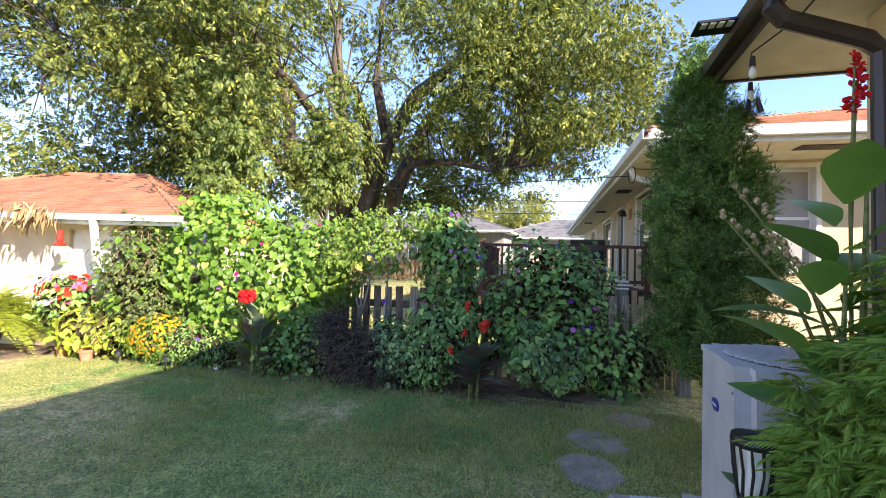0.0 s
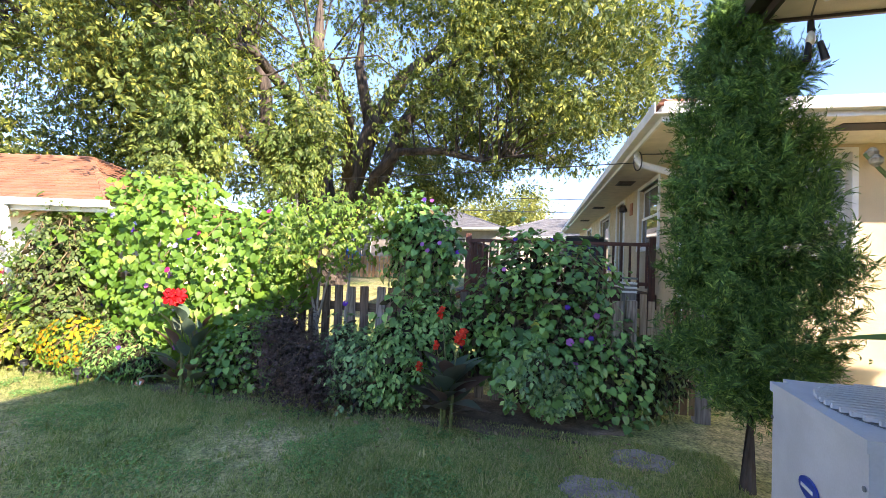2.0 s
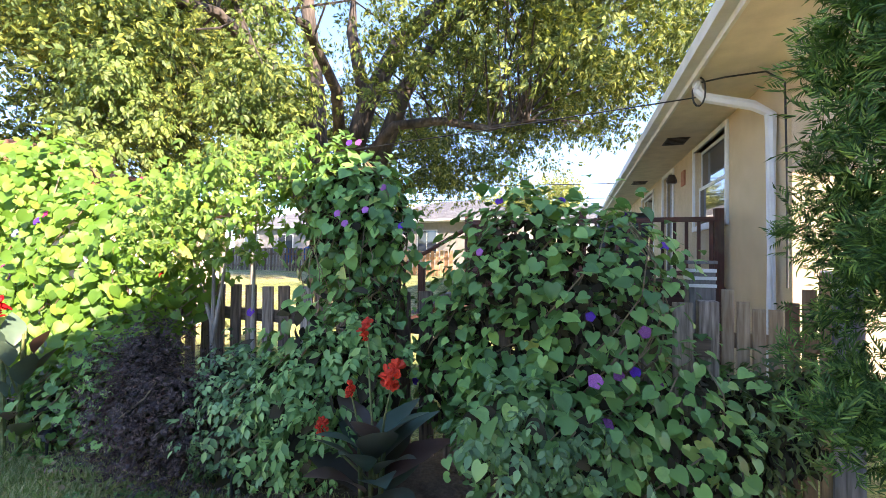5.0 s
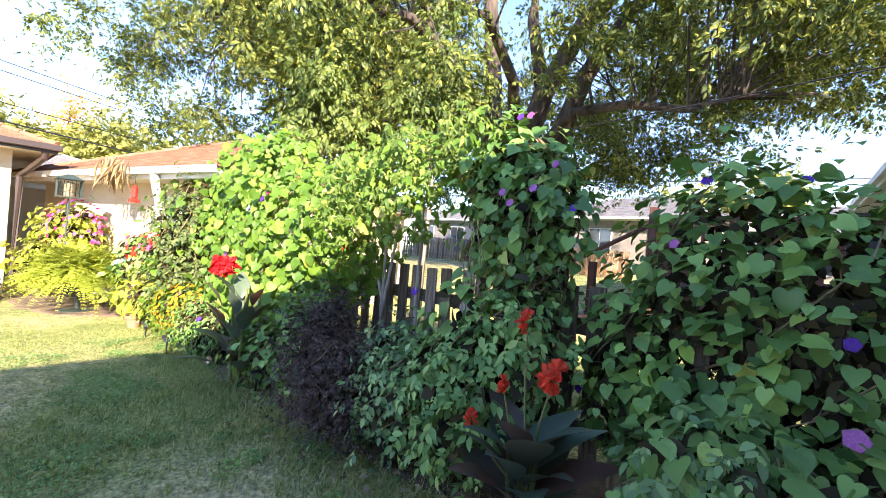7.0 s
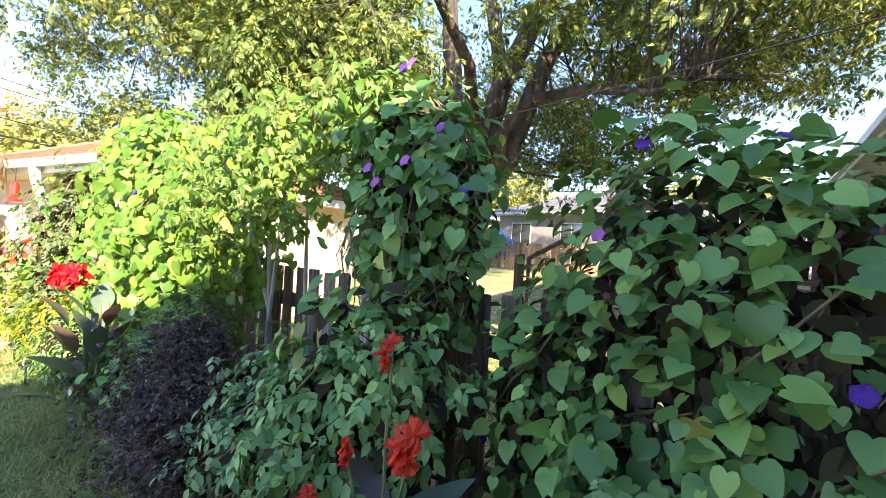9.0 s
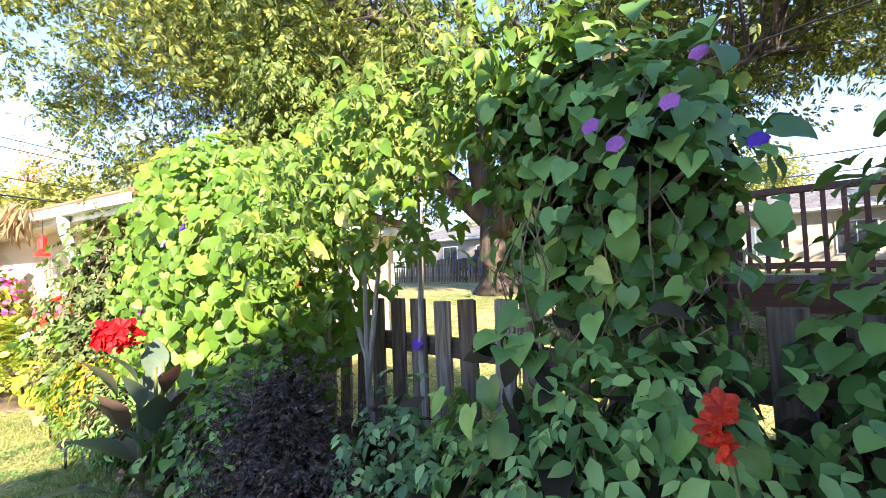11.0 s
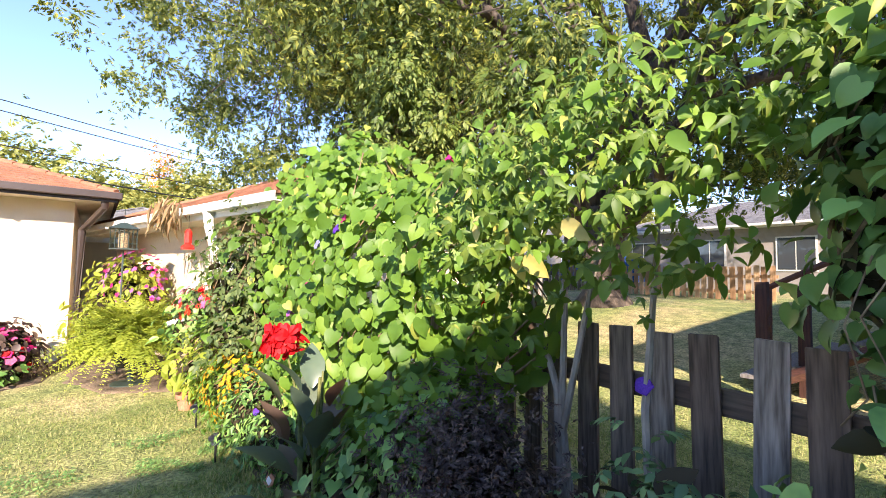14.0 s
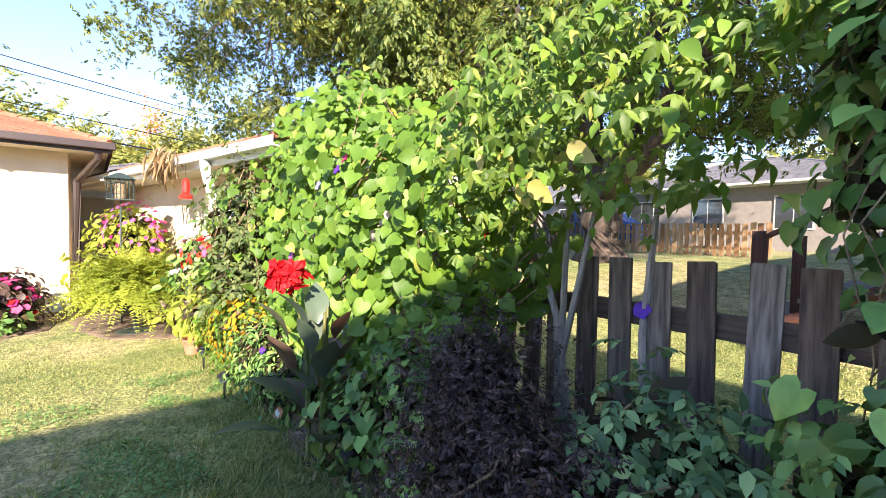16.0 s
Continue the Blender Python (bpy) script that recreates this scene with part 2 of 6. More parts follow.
def lawn_material():
    m, nt, b = node_mat("lawn")
    big = ramp(nt, noise_node(nt, 0.6, 6), [(0.3, (0.21, 0.29, 0.1)), (0.47, (0.34, 0.37, 0.15)), (0.62, (0.52, 0.44, 0.26))])
    f = noise_node(nt, 38, 5)
    tuft = ramp(nt, noise_node(nt, 7, 6), [(0.35, (0.6, 0.66, 0.55)), (0.65, (1.2, 1.15, 1.1))])
    col = mix(nt, big, tuft, 1.0, "MULTIPLY")
    col = mix(nt, col, ramp(nt, f, [(0.32, (0.4, 0.42, 0.36)), (0.68, (1.4, 1.35, 1.25))]), 1.0, "MULTIPLY")
    nt.links.new(col, b.inputs["Base Color"])
    b.inputs["Roughness"].default_value = 0.95
    bump(nt, b, f, 1.0, 0.03)
    return m


M["lawn"] = lawn_material()


# ---- mesh helpers ----
def mesh_ob(name, bm, material, parent=None, smooth=False):
    me = bpy.data.meshes.new(name)
    bm.to_mesh(me)
    bm.free()
    me.materials.append(material)
    if smooth:
        me.polygons.foreach_set("use_smooth", [True] * len(me.polygons))
    ob = new(name, me)
    ob.parent = parent
    return ob


def part(name, bm, material, parent, label="", smooth=False):
    ob = mesh_ob(name, bm, material, parent, smooth)
    return tagged(ob, label) if label else ob


def root(name, m=None, **tags):
    ob = new(name)
    ob.empty_display_size = 0.1
    if m is not None:
        ob.matrix_world = m
    return tagged(ob, **tags)


def box(x0, y0, z0, x1, y1, z1, bevel=0.0, bm=None):
    bm = bm or bmesh.new()
    r = bmesh.ops.create_cube(bm, size=1.0, matrix=Matrix.Translation(((x0 + x1) / 2, (y0 + y1) / 2, (z0 + z1) / 2)) @ Matrix.Diagonal((x1 - x0, y1 - y0, z1 - z0, 1)))
    if bevel:
        es = list({e for v in r["verts"] for e in v.link_edges})
        bmesh.ops.bevel(bm, geom=es, offset=bevel, segments=2, affect="EDGES", profile=0.6)
    return bm


def cone(p, q, r0, r1, n=8, bm=None, caps=True):
    """A tapered rod from p to q."""
    bm = bm or bmesh.new()
    p, q = Vector(p), Vector(q)
    d = q - p
    m = Matrix.Translation((p + q) / 2) @ d.to_track_quat("Z", "Y").to_matrix().to_4x4()
    bmesh.ops.create_cone(bm, cap_ends=caps, segments=n, radius1=r0, radius2=max(r1, 1e-4), depth=d.length, matrix=m)
    return bm


def tube(points, radii, n=7, bm=None):
    """A bent, tapered tube through points."""
    bm = bm or bmesh.new()
    pts = [Vector(p) for p in points]
    rings = []
    for i, p in enumerate(pts):
        d = (pts[min(i + 1, len(pts) - 1)] - pts[max(i - 1, 0)]).normalized()
        q = d.to_track_quat("Z", "Y")
        r = radii[i] if isinstance(radii, (list, tuple)) else radii
        rings.append([bm.verts.new(p + q @ Vector((r * math.cos(a), r * math.sin(a), 0))) for a in (2 * math.pi * k / n for k in range(n))])
    for a, b in zip(rings, rings[1:]):
        for k in range(n):
            bm.faces.new((a[k], a[(k + 1) % n], b[(k + 1) % n], b[k]))
    bm.faces.new(rings[0][::-1])
    bm.faces.new(rings[-1])
    return bm


def lathe(profile, n=20, bm=None, at=(0, 0, 0)):
    """A turned body from (radius, height) pairs."""
    bm = bm or bmesh.new()
    rings = [[bm.verts.new((at[0] + r * math.cos(2 * math.pi * k / n), at[1] + r * math.sin(2 * math.pi * k / n), at[2] + z)) for k in range(n)] for r, z in profile]
    for a, b in zip(rings, rings[1:]):
        for k in range(n):
            bm.faces.new((a[k], a[(k + 1) % n], b[(k + 1) % n], b[k]))
    bm.faces.new(rings[0][::-1])
    bm.faces.new(rings[-1])
    return bm


# ---- leaf templates: stem at the origin, tip towards +y, upper side +z ----
def blade_template(outline, fold=0.12, droop=0.15):
    """A leaf from (half width, distance) pairs along its rib."""
    v, f = [], []
    for w, y in outline:
        z = -droop * y * y
        v += [(-w, y, z + fold * w), (0, y, z), (w, y, z + fold * w)]
    for i in range(len(outline) - 1):
        a, b = 3 * i, 3 * i + 3
        f += [(a, a + 1, b + 1, b), (a + 1, a + 2, b + 2, b + 1)]
    return np.array(v, float), f


HEART_RIB = [(0, 0, 0.0), (0, 0.3, -0.03), (0, 0.65, -0.09), (0.02, 1.0, -0.26)]
HEART_SIDE = [(0.13, -0.13, 0.04), (0.33, -0.18, 0.01), (0.49, -0.02, 0.08), (0.54, 0.22, 0.06), (0.47, 0.47, 0.08), (0.32, 0.71, 0.0), (0.14, 0.89, -0.14)]
HEART = (np.array(HEART_RIB + [(-x, y, z) for x, y, z in HEART_SIDE] + HEART_SIDE, float),
         [(0, 5, 4), (0, 6, 5), (0, 1, 7, 6), (1, 2, 8, 7), (2, 9, 8), (2, 3, 10, 9), (0, 11, 12), (0, 12, 13), (0, 13, 14, 1), (1, 14, 15, 2), (2, 15, 16), (2, 16, 17, 3)])
OVAL = blade_template([(0.02, 0), (0.2, 0.14), (0.29, 0.34), (0.28, 0.55), (0.17, 0.8), (0.01, 1.0)], 0.28, 0.25)
POINTED = blade_template([(0.015, 0), (0.12, 0.12), (0.19, 0.32), (0.17, 0.55), (0.09, 0.8), (0.005, 1.0)], 0.3, 0.3)
LANCE = (np.array([(0, 0, 0), (-0.19, 0.42, 0.04), (0.19, 0.42, 0.04), (0, 1.0, -0.22)], float), [(0, 2, 3), (0, 3, 1)])
BIG = blade_template([(0.015, 0), (0.06, 0.05), (0.13, 0.13), (0.19, 0.24), (0.25, 0.36), (0.265, 0.48), (0.245, 0.6), (0.18, 0.72), (0.12, 0.84), (0.05, 0.94), (0.004, 1.0)], 0.22, 0.32)
THIN = (np.array([(0, 0, 0), (-0.085, 0.42, 0.02), (0.085, 0.42, 0.02), (0, 1.0, -0.2)], float), [(0, 2, 3), (0, 3, 1)])
NEEDLE = (np.array([(-0.09, 0, 0), (0.09, 0, 0), (0.0, 1, -0.1)], float), [(0, 1, 2)])


def joined(items):
    v, f, n = [], [], 0
    for vv, ff in items:
        v.append(vv)
        f += [tuple(i + n for i in face) for face in ff]
        n += len(vv)
    return np.concatenate(v), f


def posed(t, m):
    m = np.array(m)
    return t[0] @ m[:3, :3].T + m[:3, 3], t[1]


def spray(t, pairs, length, size, tip=True, angle=55, droop=0.25):
    """A compound leaf or sprig: leaflets in pairs along a rib."""
    items = []
    for i in range(pairs):
        y = length * (0.25 + 0.7 * i / pairs)
        for s in (-1, 1):
            items.append(posed(t, pose(0, y, -droop * y * y, -12, s * 8, -s * angle) @ Matrix.Scale(size * (1 - 0.25 * i / pairs), 4)))
    if tip:
        items.append(posed(t, pose(0, length, -droop * length * length, -15) @ Matrix.Scale(size, 4)))
    return joined(items)


ASH = spray(LANCE, 3, 0.8, 0.62, True, 50)
LEAFLET = blade_template([(0.02, 0), (0.26, 0.3), (0.22, 0.65), (0.01, 1.0)], 0.25, 0.2)
ROSE = spray(LEAFLET, 2, 0.7, 0.5)
THUJA = spray(THIN, 4, 0.85, 0.5, True, 38, 0.1)
WHORL = joined([posed(POINTED, pose(0, 0, 0, -18, 0, a) @ Matrix.Scale(q, 4)) for a, q in ((0, 1.0), (62, 0.85), (-62, 0.85), (128, 0.6), (-128, 0.6))])
SPRIG = spray(LANCE, 2, 0.75, 0.6, True, 48)
FEATHER = spray(THIN, 7, 0.95, 0.42, True, 38, 0.25)


def bases(nrm, tip, scale):
    """Turn matrices from upper-side and tip directions."""
    nrm = nrm / np.linalg.norm(nrm, axis=1, keepdims=True)
    y = tip - nrm * (tip * nrm).sum(1, keepdims=True)
    y /= np.linalg.norm(y, axis=1, keepdims=True) + 1e-9
    x = np.cross(y, nrm)
    return np.stack([x, y, nrm], 2) * scale[:, None, None]


def leaf_cloud(name, t, pos, nrm, tip, scale, material, parent=None):
    """Many leaves in one mesh."""
    B = bases(nrm, tip, scale)
    tv, tf = t
    v = (np.einsum("nij,kj->nki", B, tv) + pos[:, None, :]).reshape(-1, 3)
    n, k = len(pos), len(tv)
    lens = np.array([len(q) for q in tf])
    flat = np.concatenate([np.array(q) for q in tf])
    loops = (flat[None, :] + (np.arange(n) * k)[:, None]).reshape(-1)
    sizes = np.tile(lens, n)
    me = bpy.data.meshes.new(name)
    me.vertices.add(len(v))
    me.vertices.foreach_set("co", v.astype(np.float32).ravel())
    me.loops.add(len(loops))
    me.loops.foreach_set("vertex_index", loops.astype(np.int32))
    me.polygons.add(len(sizes))
    starts = np.concatenate([[0], np.cumsum(sizes)[:-1]])
    me.polygons.foreach_set("loop_start", starts.astype(np.int32))
    me.update(calc_edges=True)
    me.polygons.foreach_set("use_smooth", np.ones(len(sizes), bool))
    me.materials.append(material)
    ob = new(name, me)
    ob.parent = parent
    return tagged(ob, kind="stuff") if parent is not None else ob


TEMPLATE_MESH = {}


def leaf_pieces(name, key, t, pos, nrm, tip, scale, material, parent):
    """The same leaves as single objects on one shared mesh."""
    mk = (key, material.name)
    if mk not in TEMPLATE_MESH:
        me = bpy.data.meshes.new(name)
        me.from_pydata([tuple(p) for p in t[0]], [], t[1])
        me.polygons.foreach_set("use_smooth", [True] * len(me.polygons))
        me.materials.append(material)
        TEMPLATE_MESH[mk] = me
    B = bases(nrm, tip, scale)
    for b, p in zip(B, pos):
        ob = new(name, TEMPLATE_MESH[mk])
        ob.parent = parent
        m = Matrix([list(r) + [c] for r, c in zip(b, p)] + [[0, 0, 0, 1]])
        ob.matrix_basis = m


rng = np.random.default_rng(7)


def dirs(n, out, jitter):
    d = np.asarray(out, float) + rng.normal(0, jitter, (n, 3))
    return d / (np.linalg.norm(d, axis=1, keepdims=True) + 1e-9)


def flower_mesh(petals, length, width, cup, bm=None, at=None):
    """An open bloom of broad petals, facing +z."""
    bm = bm or bmesh.new()
    at = at or Matrix()
    for i in range(petals):
        a = 2 * math.pi * i / petals
        pts = [(0, 0, 0), (-width, length * 0.55, cup * 0.6), (-width * 0.55, length, cup), (width * 0.55, length, cup * 0.95), (width, length * 0.55, cup * 0.6)]
        vs = [bm.verts.new(at @ (Matrix.Rotation(a, 4, "Z") @ Vector(p))) for p in pts]
        bm.faces.new(vs)
    return bm


# ---- ground ----
def grade(x, y):
    """The land is level in the garden and rises gently behind the fence."""
    s = min(max((y - 7.0) / 7.0, 0.0), 1.0)
    return 0.8 * s * s * (3 - 2 * s)


def ground():
    xs = sorted({*np.linspace(-160, 160, 33).round(2), *np.linspace(-14, 8, 111).round(2)})
    ys = sorted({*np.linspace(-60, 260, 33).round(2), *np.linspace(-4, 18, 111).round(2)})
    bm = bmesh.new()
    g = [[bm.verts.new((x, y, grade(x, y) + 0.025 * noise.noise((x * 0.8, y * 0.8, 0)) * (y < 20))) for y in ys] for x in xs]
    for i in range(len(xs) - 1):
        for j in range(len(ys) - 1):
            bm.faces.new((g[i][j], g[i + 1][j], g[i + 1][j + 1], g[i][j + 1]))
    ob = mesh_ob("ground", bm, M["lawn"], smooth=True)
    tagged(ob, "mown lawn with worn, straw-coloured patches", "lawn", kind="structure")


ground()


def patch(name, points, z, material, label, category, wob=0.05):
    """A low, uneven slab with a rounded outline."""
    bm = bmesh.new()
    n = len(points)
    ring = []
    for i in range(n):
        a, b = Vector(points[i]), Vector(points[(i + 1) % n])
        for k in range(6):
            p = a.lerp(b, k / 6)
            w = Vector((noise.noise((p.x * 4, p.y * 4, 1)), noise.noise((p.x * 4, p.y * 4, 5)))) * wob
            ring.append(p.to_2d() + w)
    def top(x, y):
        return grade(x, y) + 0.025 * noise.noise((x * 0.8, y * 0.8, 0))

    lo = [bm.verts.new((p.x, p.y, top(p.x, p.y) - 0.04)) for p in ring]
    hi = [bm.verts.new((p.x, p.y, top(p.x, p.y) + 0.002)) for p in ring]
    c = sum(ring, Vector((0, 0))) / len(ring)
    rings = [hi]
    for k in (0.9, 0.75, 0.55, 0.3):
        q = [c + (p - c) * k for p in ring]
        rings.append([bm.verts.new((p.x, p.y, top(p.x, p.y) + z + 0.006 * noise.noise((p.x * 9, p.y * 9, 3)))) for p in q])
    mid = bm.verts.new((c.x, c.y, top(c.x, c.y) + z))
    for i in range(len(ring)):
        j = (i + 1) % len(ring)
        bm.faces.new((lo[i], lo[j], hi[j], hi[i]))
        for u, w in zip(rings, rings[1:]):
            bm.faces.new((u[i], u[j], w[j], w[i]))
        bm.faces.new((rings[-1][i], rings[-1][j], mid))
    return tagged(mesh_ob(name, bm, material, smooth=True), label, category, kind="structure")


patch("soil_bed", [(-6.6, 4.85), (-5.6, 4.65), (-4.2, 4.66), (-3.3, 4.66), (-2.2, 4.76), (-1.2, 4.86), (-0.4, 4.86), (0.1, 4.92), (0.5, 4.95), (0.9, 5.3), (1.0, 5.75), (0.3, 6.1), (-0.8, 5.95), (-2.4, 5.85), (-6.6, 5.8)], 0.014, M["soil"], "bare dark soil of the flower bed along the fence", "soil", 0.12)
patch("soil_bed_by_house", [(-9.6, 3.4), (-8.1, 3.5), (-7.2, 3.9), (-6.9, 4.6), (-7.4, 5.2), (-9.6, 4.8)], 0.012, M["soil"], "dry soil of the bed beside the house", "soil", 0.12)
patch("soil_bed_petunias", [(-9.7, 0.5), (-8.0, 0.8), (-7.6, 2.4), (-8.3, 3.3), (-9.7, 3.4)], 0.014, M["soil"], "bare soil of the petunia bed", "soil", 0.12)


# ---- fence ----
def picket_mesh(w, h, t=0.02):
    bm = box(-w / 2, -t / 2, 0, w / 2, t / 2, h, 0.004)
    for v in bm.verts:
        if v.co.z > h - 0.02:
            v.co.z += random.uniform(-0.006, 0.006)
        v.co.x += 0.003 * math.sin(9 * v.co.z)
    return bm


def fence():
    f = root("picket_fence", pose(0, 5.64, 0), label="weathered brown wooden picket fence overgrown with vines", category="fence")
    for z in (0.32, 0.94):
        part("rail", box(-6.1, 0.012, z - 0.05, 1.0, 0.05, z + 0.05, 0.004), M["rail_wood"], f)
    for x in (-5.5, -3.4, -1.02, 1.0):
        part("post", box(x - 0.05, 0.052, -0.1, x + 0.05, 0.15, 1.2, 0.006), M["picket"], f)
    me = []
    for k in range(5):
        bm = picket_mesh(0.104, 1.12)
        d = bpy.data.meshes.new("picket")
        bm.to_mesh(d)
        bm.free()
        d.materials.append(M["picket"])
        me.append(d)
    x, i = -2.25 - 0.173 * 22, 0
    while x < 1.0:
        ob = new("picket", me[i % 5])
        ob.parent = f
        ob.matrix_basis = pose(x, 0, 0.06 + random.uniform(-0.012, 0.012), random.uniform(-1, 1), random.uniform(-1.2, 1.2), 180 * (i % 2))
        x += 0.173
        i += 1


fence()


def gate():
    g = root("garden_gate", pose(1.08, 5.92, 0), label="pale wooden picket gate with a dipped top", category="gate")
    for z in (0.35, 0.95):
        part("rail", box(0.06, 0.012, z - 0.045, 0.6, 0.045, z + 0.045, 0.004), M["gate_wood"], g)
    for i in range(7):
        u = i / 6
        h = 1.32 - 0.2 * math.sin(math.pi * min(1, u * 0.9 + 0.1))
        part("picket", box(0.03 + 0.08 * i, -0.01, 0.06, 0.095 + 0.08 * i, 0.01, h + 0.05 * u, 0.003), M["gate_wood"], g)
    for x, y in ((1.0, 5.88), (1.72, 5.95)):
        p = root("gate_post", pose(x, y, 0), label="grey square gate post with pale banded top", category="post")
        part("shaft", box(-0.08, -0.06, -0.1, 0.06, 0.08, 1.38, 0.006), M["grey_post"], p)
        for k in range(3):
            part("band", box(-0.085, -0.065, 1.27 + 0.045 * k, 0.065, 0.085, 1.29 + 0.045 * k, 0.002), M["white"], p, "pale painted band")
        part("cap", box(-0.09, -0.07, 1.41, 0.07, 0.09, 1.43, 0.004), M["grey_post"], p)


gate()


# ---- buildings ----
def pierced_wall(length, z0, z1, thick, openings):
    """A wall along +x with its outer face at y = 0, and openings (a, b, low, high) through it."""
    bm = bmesh.new()
    cuts = sorted({0.0, length, *[v for o in openings for v in o[:2]]})
    for a, b in zip(cuts, cuts[1:]):
        holes = sorted((o[2], o[3]) for o in openings if o[0] <= a + 1e-6 and o[1] >= b - 1e-6)
        z = z0
        for lo, hi in holes:
            if lo > z:
                box(a, 0, z, b, thick, lo, 0, bm)
            z = hi
        if z1 > z:
            box(a, 0, z, b, thick, z1, 0, bm)
    bmesh.ops.remove_doubles(bm, verts=bm.verts, dist=0.0005)
    return bm


def window(parent, m, w, h, frame_mat, split=True, pane="window", glazing=0.06):
    """A sash window in an opening w x h; its lower left corner at the origin of m, outside towards -y."""
    for n, b in (("frame_side", (-0.07, -0.03, -0.07, 0.0, 0.08, h + 0.07)), ("frame_side", (w, -0.03, -0.07, w + 0.07, 0.08, h + 0.07)), ("frame_top", (0, -0.03, h, w, 0.08, h + 0.07)), ("sill", (0, -0.05, -0.07, w, 0.08, 0))):
        part(n, box(*b, 0.004), frame_mat, parent).matrix_basis = m
    t = 0.045
    rows = ((0, h / 2 + t / 2), (h / 2 - t / 2, h)) if split else ((0, h),)
    for i, (a, b) in enumerate(rows):
        y = 0.05 + 0.03 * i
        bm = bmesh.new()
        for q in ((0, a, t, b), (w - t, a, w, b), (t, a, w - t, a + t), (t, b - t, w - t, b)):
            box(q[0], y, q[1], q[2], y + 0.025, q[3], 0, bm)
        s = part("sash", bm, frame_mat, parent)
        s.matrix_basis = m
        part("pane", box(t, y + 0.01, a + t, w - t, y + 0.016, b - t), M[pane], s)
        part("blind", box(t, y + 0.09, a + t, w - t, y + 0.1, b - t), M["window_dark"], s)


def hip_roof(parent, x0, y0, x1, y1, z, pitch, material, fascia, soffit, depth=0.16, soffit_label="", inner=None):
    """Soffit ring, fascia boards, gutters and a shingled hip roof over a rectangle of eaves."""
    part("soffit", box(x0 + 0.03, y0 + 0.03, z, x1 - 0.03, y1 - 0.03, z + 0.03), soffit, parent)
    for n, b in (("fascia", (x0, y0, z - 0.02, x0 + 0.03, y1, z + depth)), ("fascia", (x1 - 0.03, y0, z - 0.02, x1, y1, z + depth)), ("fascia", (x0 + 0.03, y0, z - 0.02, x1 - 0.03, y0 + 0.03, z + depth)), ("fascia", (x0 + 0.03, y1 - 0.03, z - 0.02, x1 - 0.03, y1, z + depth))):
        part(n, box(*b, 0.004), fascia, parent)
    for n, b in (("gutter", (x0 - 0.1, y0 - 0.1, x0 - 0.002, y1 + 0.1)), ("gutter", (x0 - 0.002, y0 - 0.1, x1 + 0.1, y0 - 0.002))):
        bm = bmesh.new()
        box(b[0], b[1], z + 0.04, b[2], b[3], z + 0.05, 0, bm)
        lx = b[2] - b[0] < b[3] - b[1]
        if lx:
            box(b[0], b[1], z + 0.05, b[0] + 0.012, b[3], z + depth + 0.01, 0.004, bm)
        else:
            box(b[0], b[1], z + 0.05, b[2], b[1] + 0.012, z + depth + 0.01, 0.004, bm)
        part(n, bm, fascia, parent)
    e = 0.04
    X0, Y0, X1, Y1, Z = x0 - e, y0 - e, x1 + e, y1 + e, z + depth
    w, l = X1 - X0, Y1 - Y0
    half = min(w, l) / 2
    H = Z + half * pitch
    A, B, C, D = [Vector((*p, Z)) for p in ((X0, Y0), (X1, Y0), (X1, Y1), (X0, Y1))]
    if l >= w:
        R0, R1 = Vector(((X0 + X1) / 2, Y0 + half, H)), Vector(((X0 + X1) / 2, Y1 - half, H))
        planes = [(A, B, R0, R0), (B, C, R0, R1), (C, D, R1, R1), (D, A, R1, R0)]
    else:
        R0, R1 = Vector((X0 + half, (Y0 + Y1) / 2, H)), Vector((X1 - half, (Y0 + Y1) / 2, H))
        planes = [(A, B, R0, R1), (B, C, R1, R1), (C, D, R1, R0), (D, A, R0, R0)]
    deck = bmesh.new()
    crs = bmesh.new()
    for p, q, s, r in planes:
        # p, q: eave ends; s, r: ridge ends above p and q
        ridge_p, ridge_q = s, r
        vs = [deck.verts.new(v) for v in ((p, q, ridge_q, ridge_p) if (ridge_p - ridge_q).length > 1e-6 else (p, q, ridge_p))]
        deck.faces.new(vs)
        nrm = (q - p).cross(ridge_p - p).normalized()
        slope = ((ridge_p + ridge_q) / 2 - (p + q) / 2).length
        n = max(3, int(slope / 0.15))
        for i in range(n):
            f0, f1 = i / n, min(1, (i + 1.2) / n)
            a, b = p.lerp(ridge_p, f0) + nrm * 0.022, q.lerp(ridge_q, f0) + nrm * 0.022
            c, d = q.lerp(ridge_q, f1) + nrm * 0.008, p.lerp(ridge_p, f1) + nrm * 0.008
            a2, b2 = a - nrm * 0.02, b - nrm * 0.02
            # tabs, each a little higher or lower than its neighbour
            m = max(1, int((b - a).length / 0.33))
            off = 0.5 * (i % 2) / m
            cuts = [0.0] + [min(1, max(0, k / m + off)) for k in range(1, m)] + [1.0]
            for u, w2 in zip(cuts, cuts[1:]):
                if w2 - u < 1e-4:
                    continue
                dz = nrm * random.uniform(-0.003, 0.004)
                pts = [a.lerp(b, u) + dz, a.lerp(b, w2 - 0.01 / m) + dz, d.lerp(c, w2), d.lerp(c, u)]
                va = [crs.verts.new(x) for x in pts]
                crs.faces.new(va)
                lo = [crs.verts.new(a2.lerp(b2, u)), crs.verts.new(a2.lerp(b2, w2))]
                crs.faces.new((lo[0], lo[1], va[1], va[0]))
    bmesh.ops.recalc_face_normals(deck, faces=deck.faces)
    part("roof_deck", deck, material, parent)
    tagged(part("shingle_layer", crs, material, parent), kind="stuff")
    caps = bmesh.new()
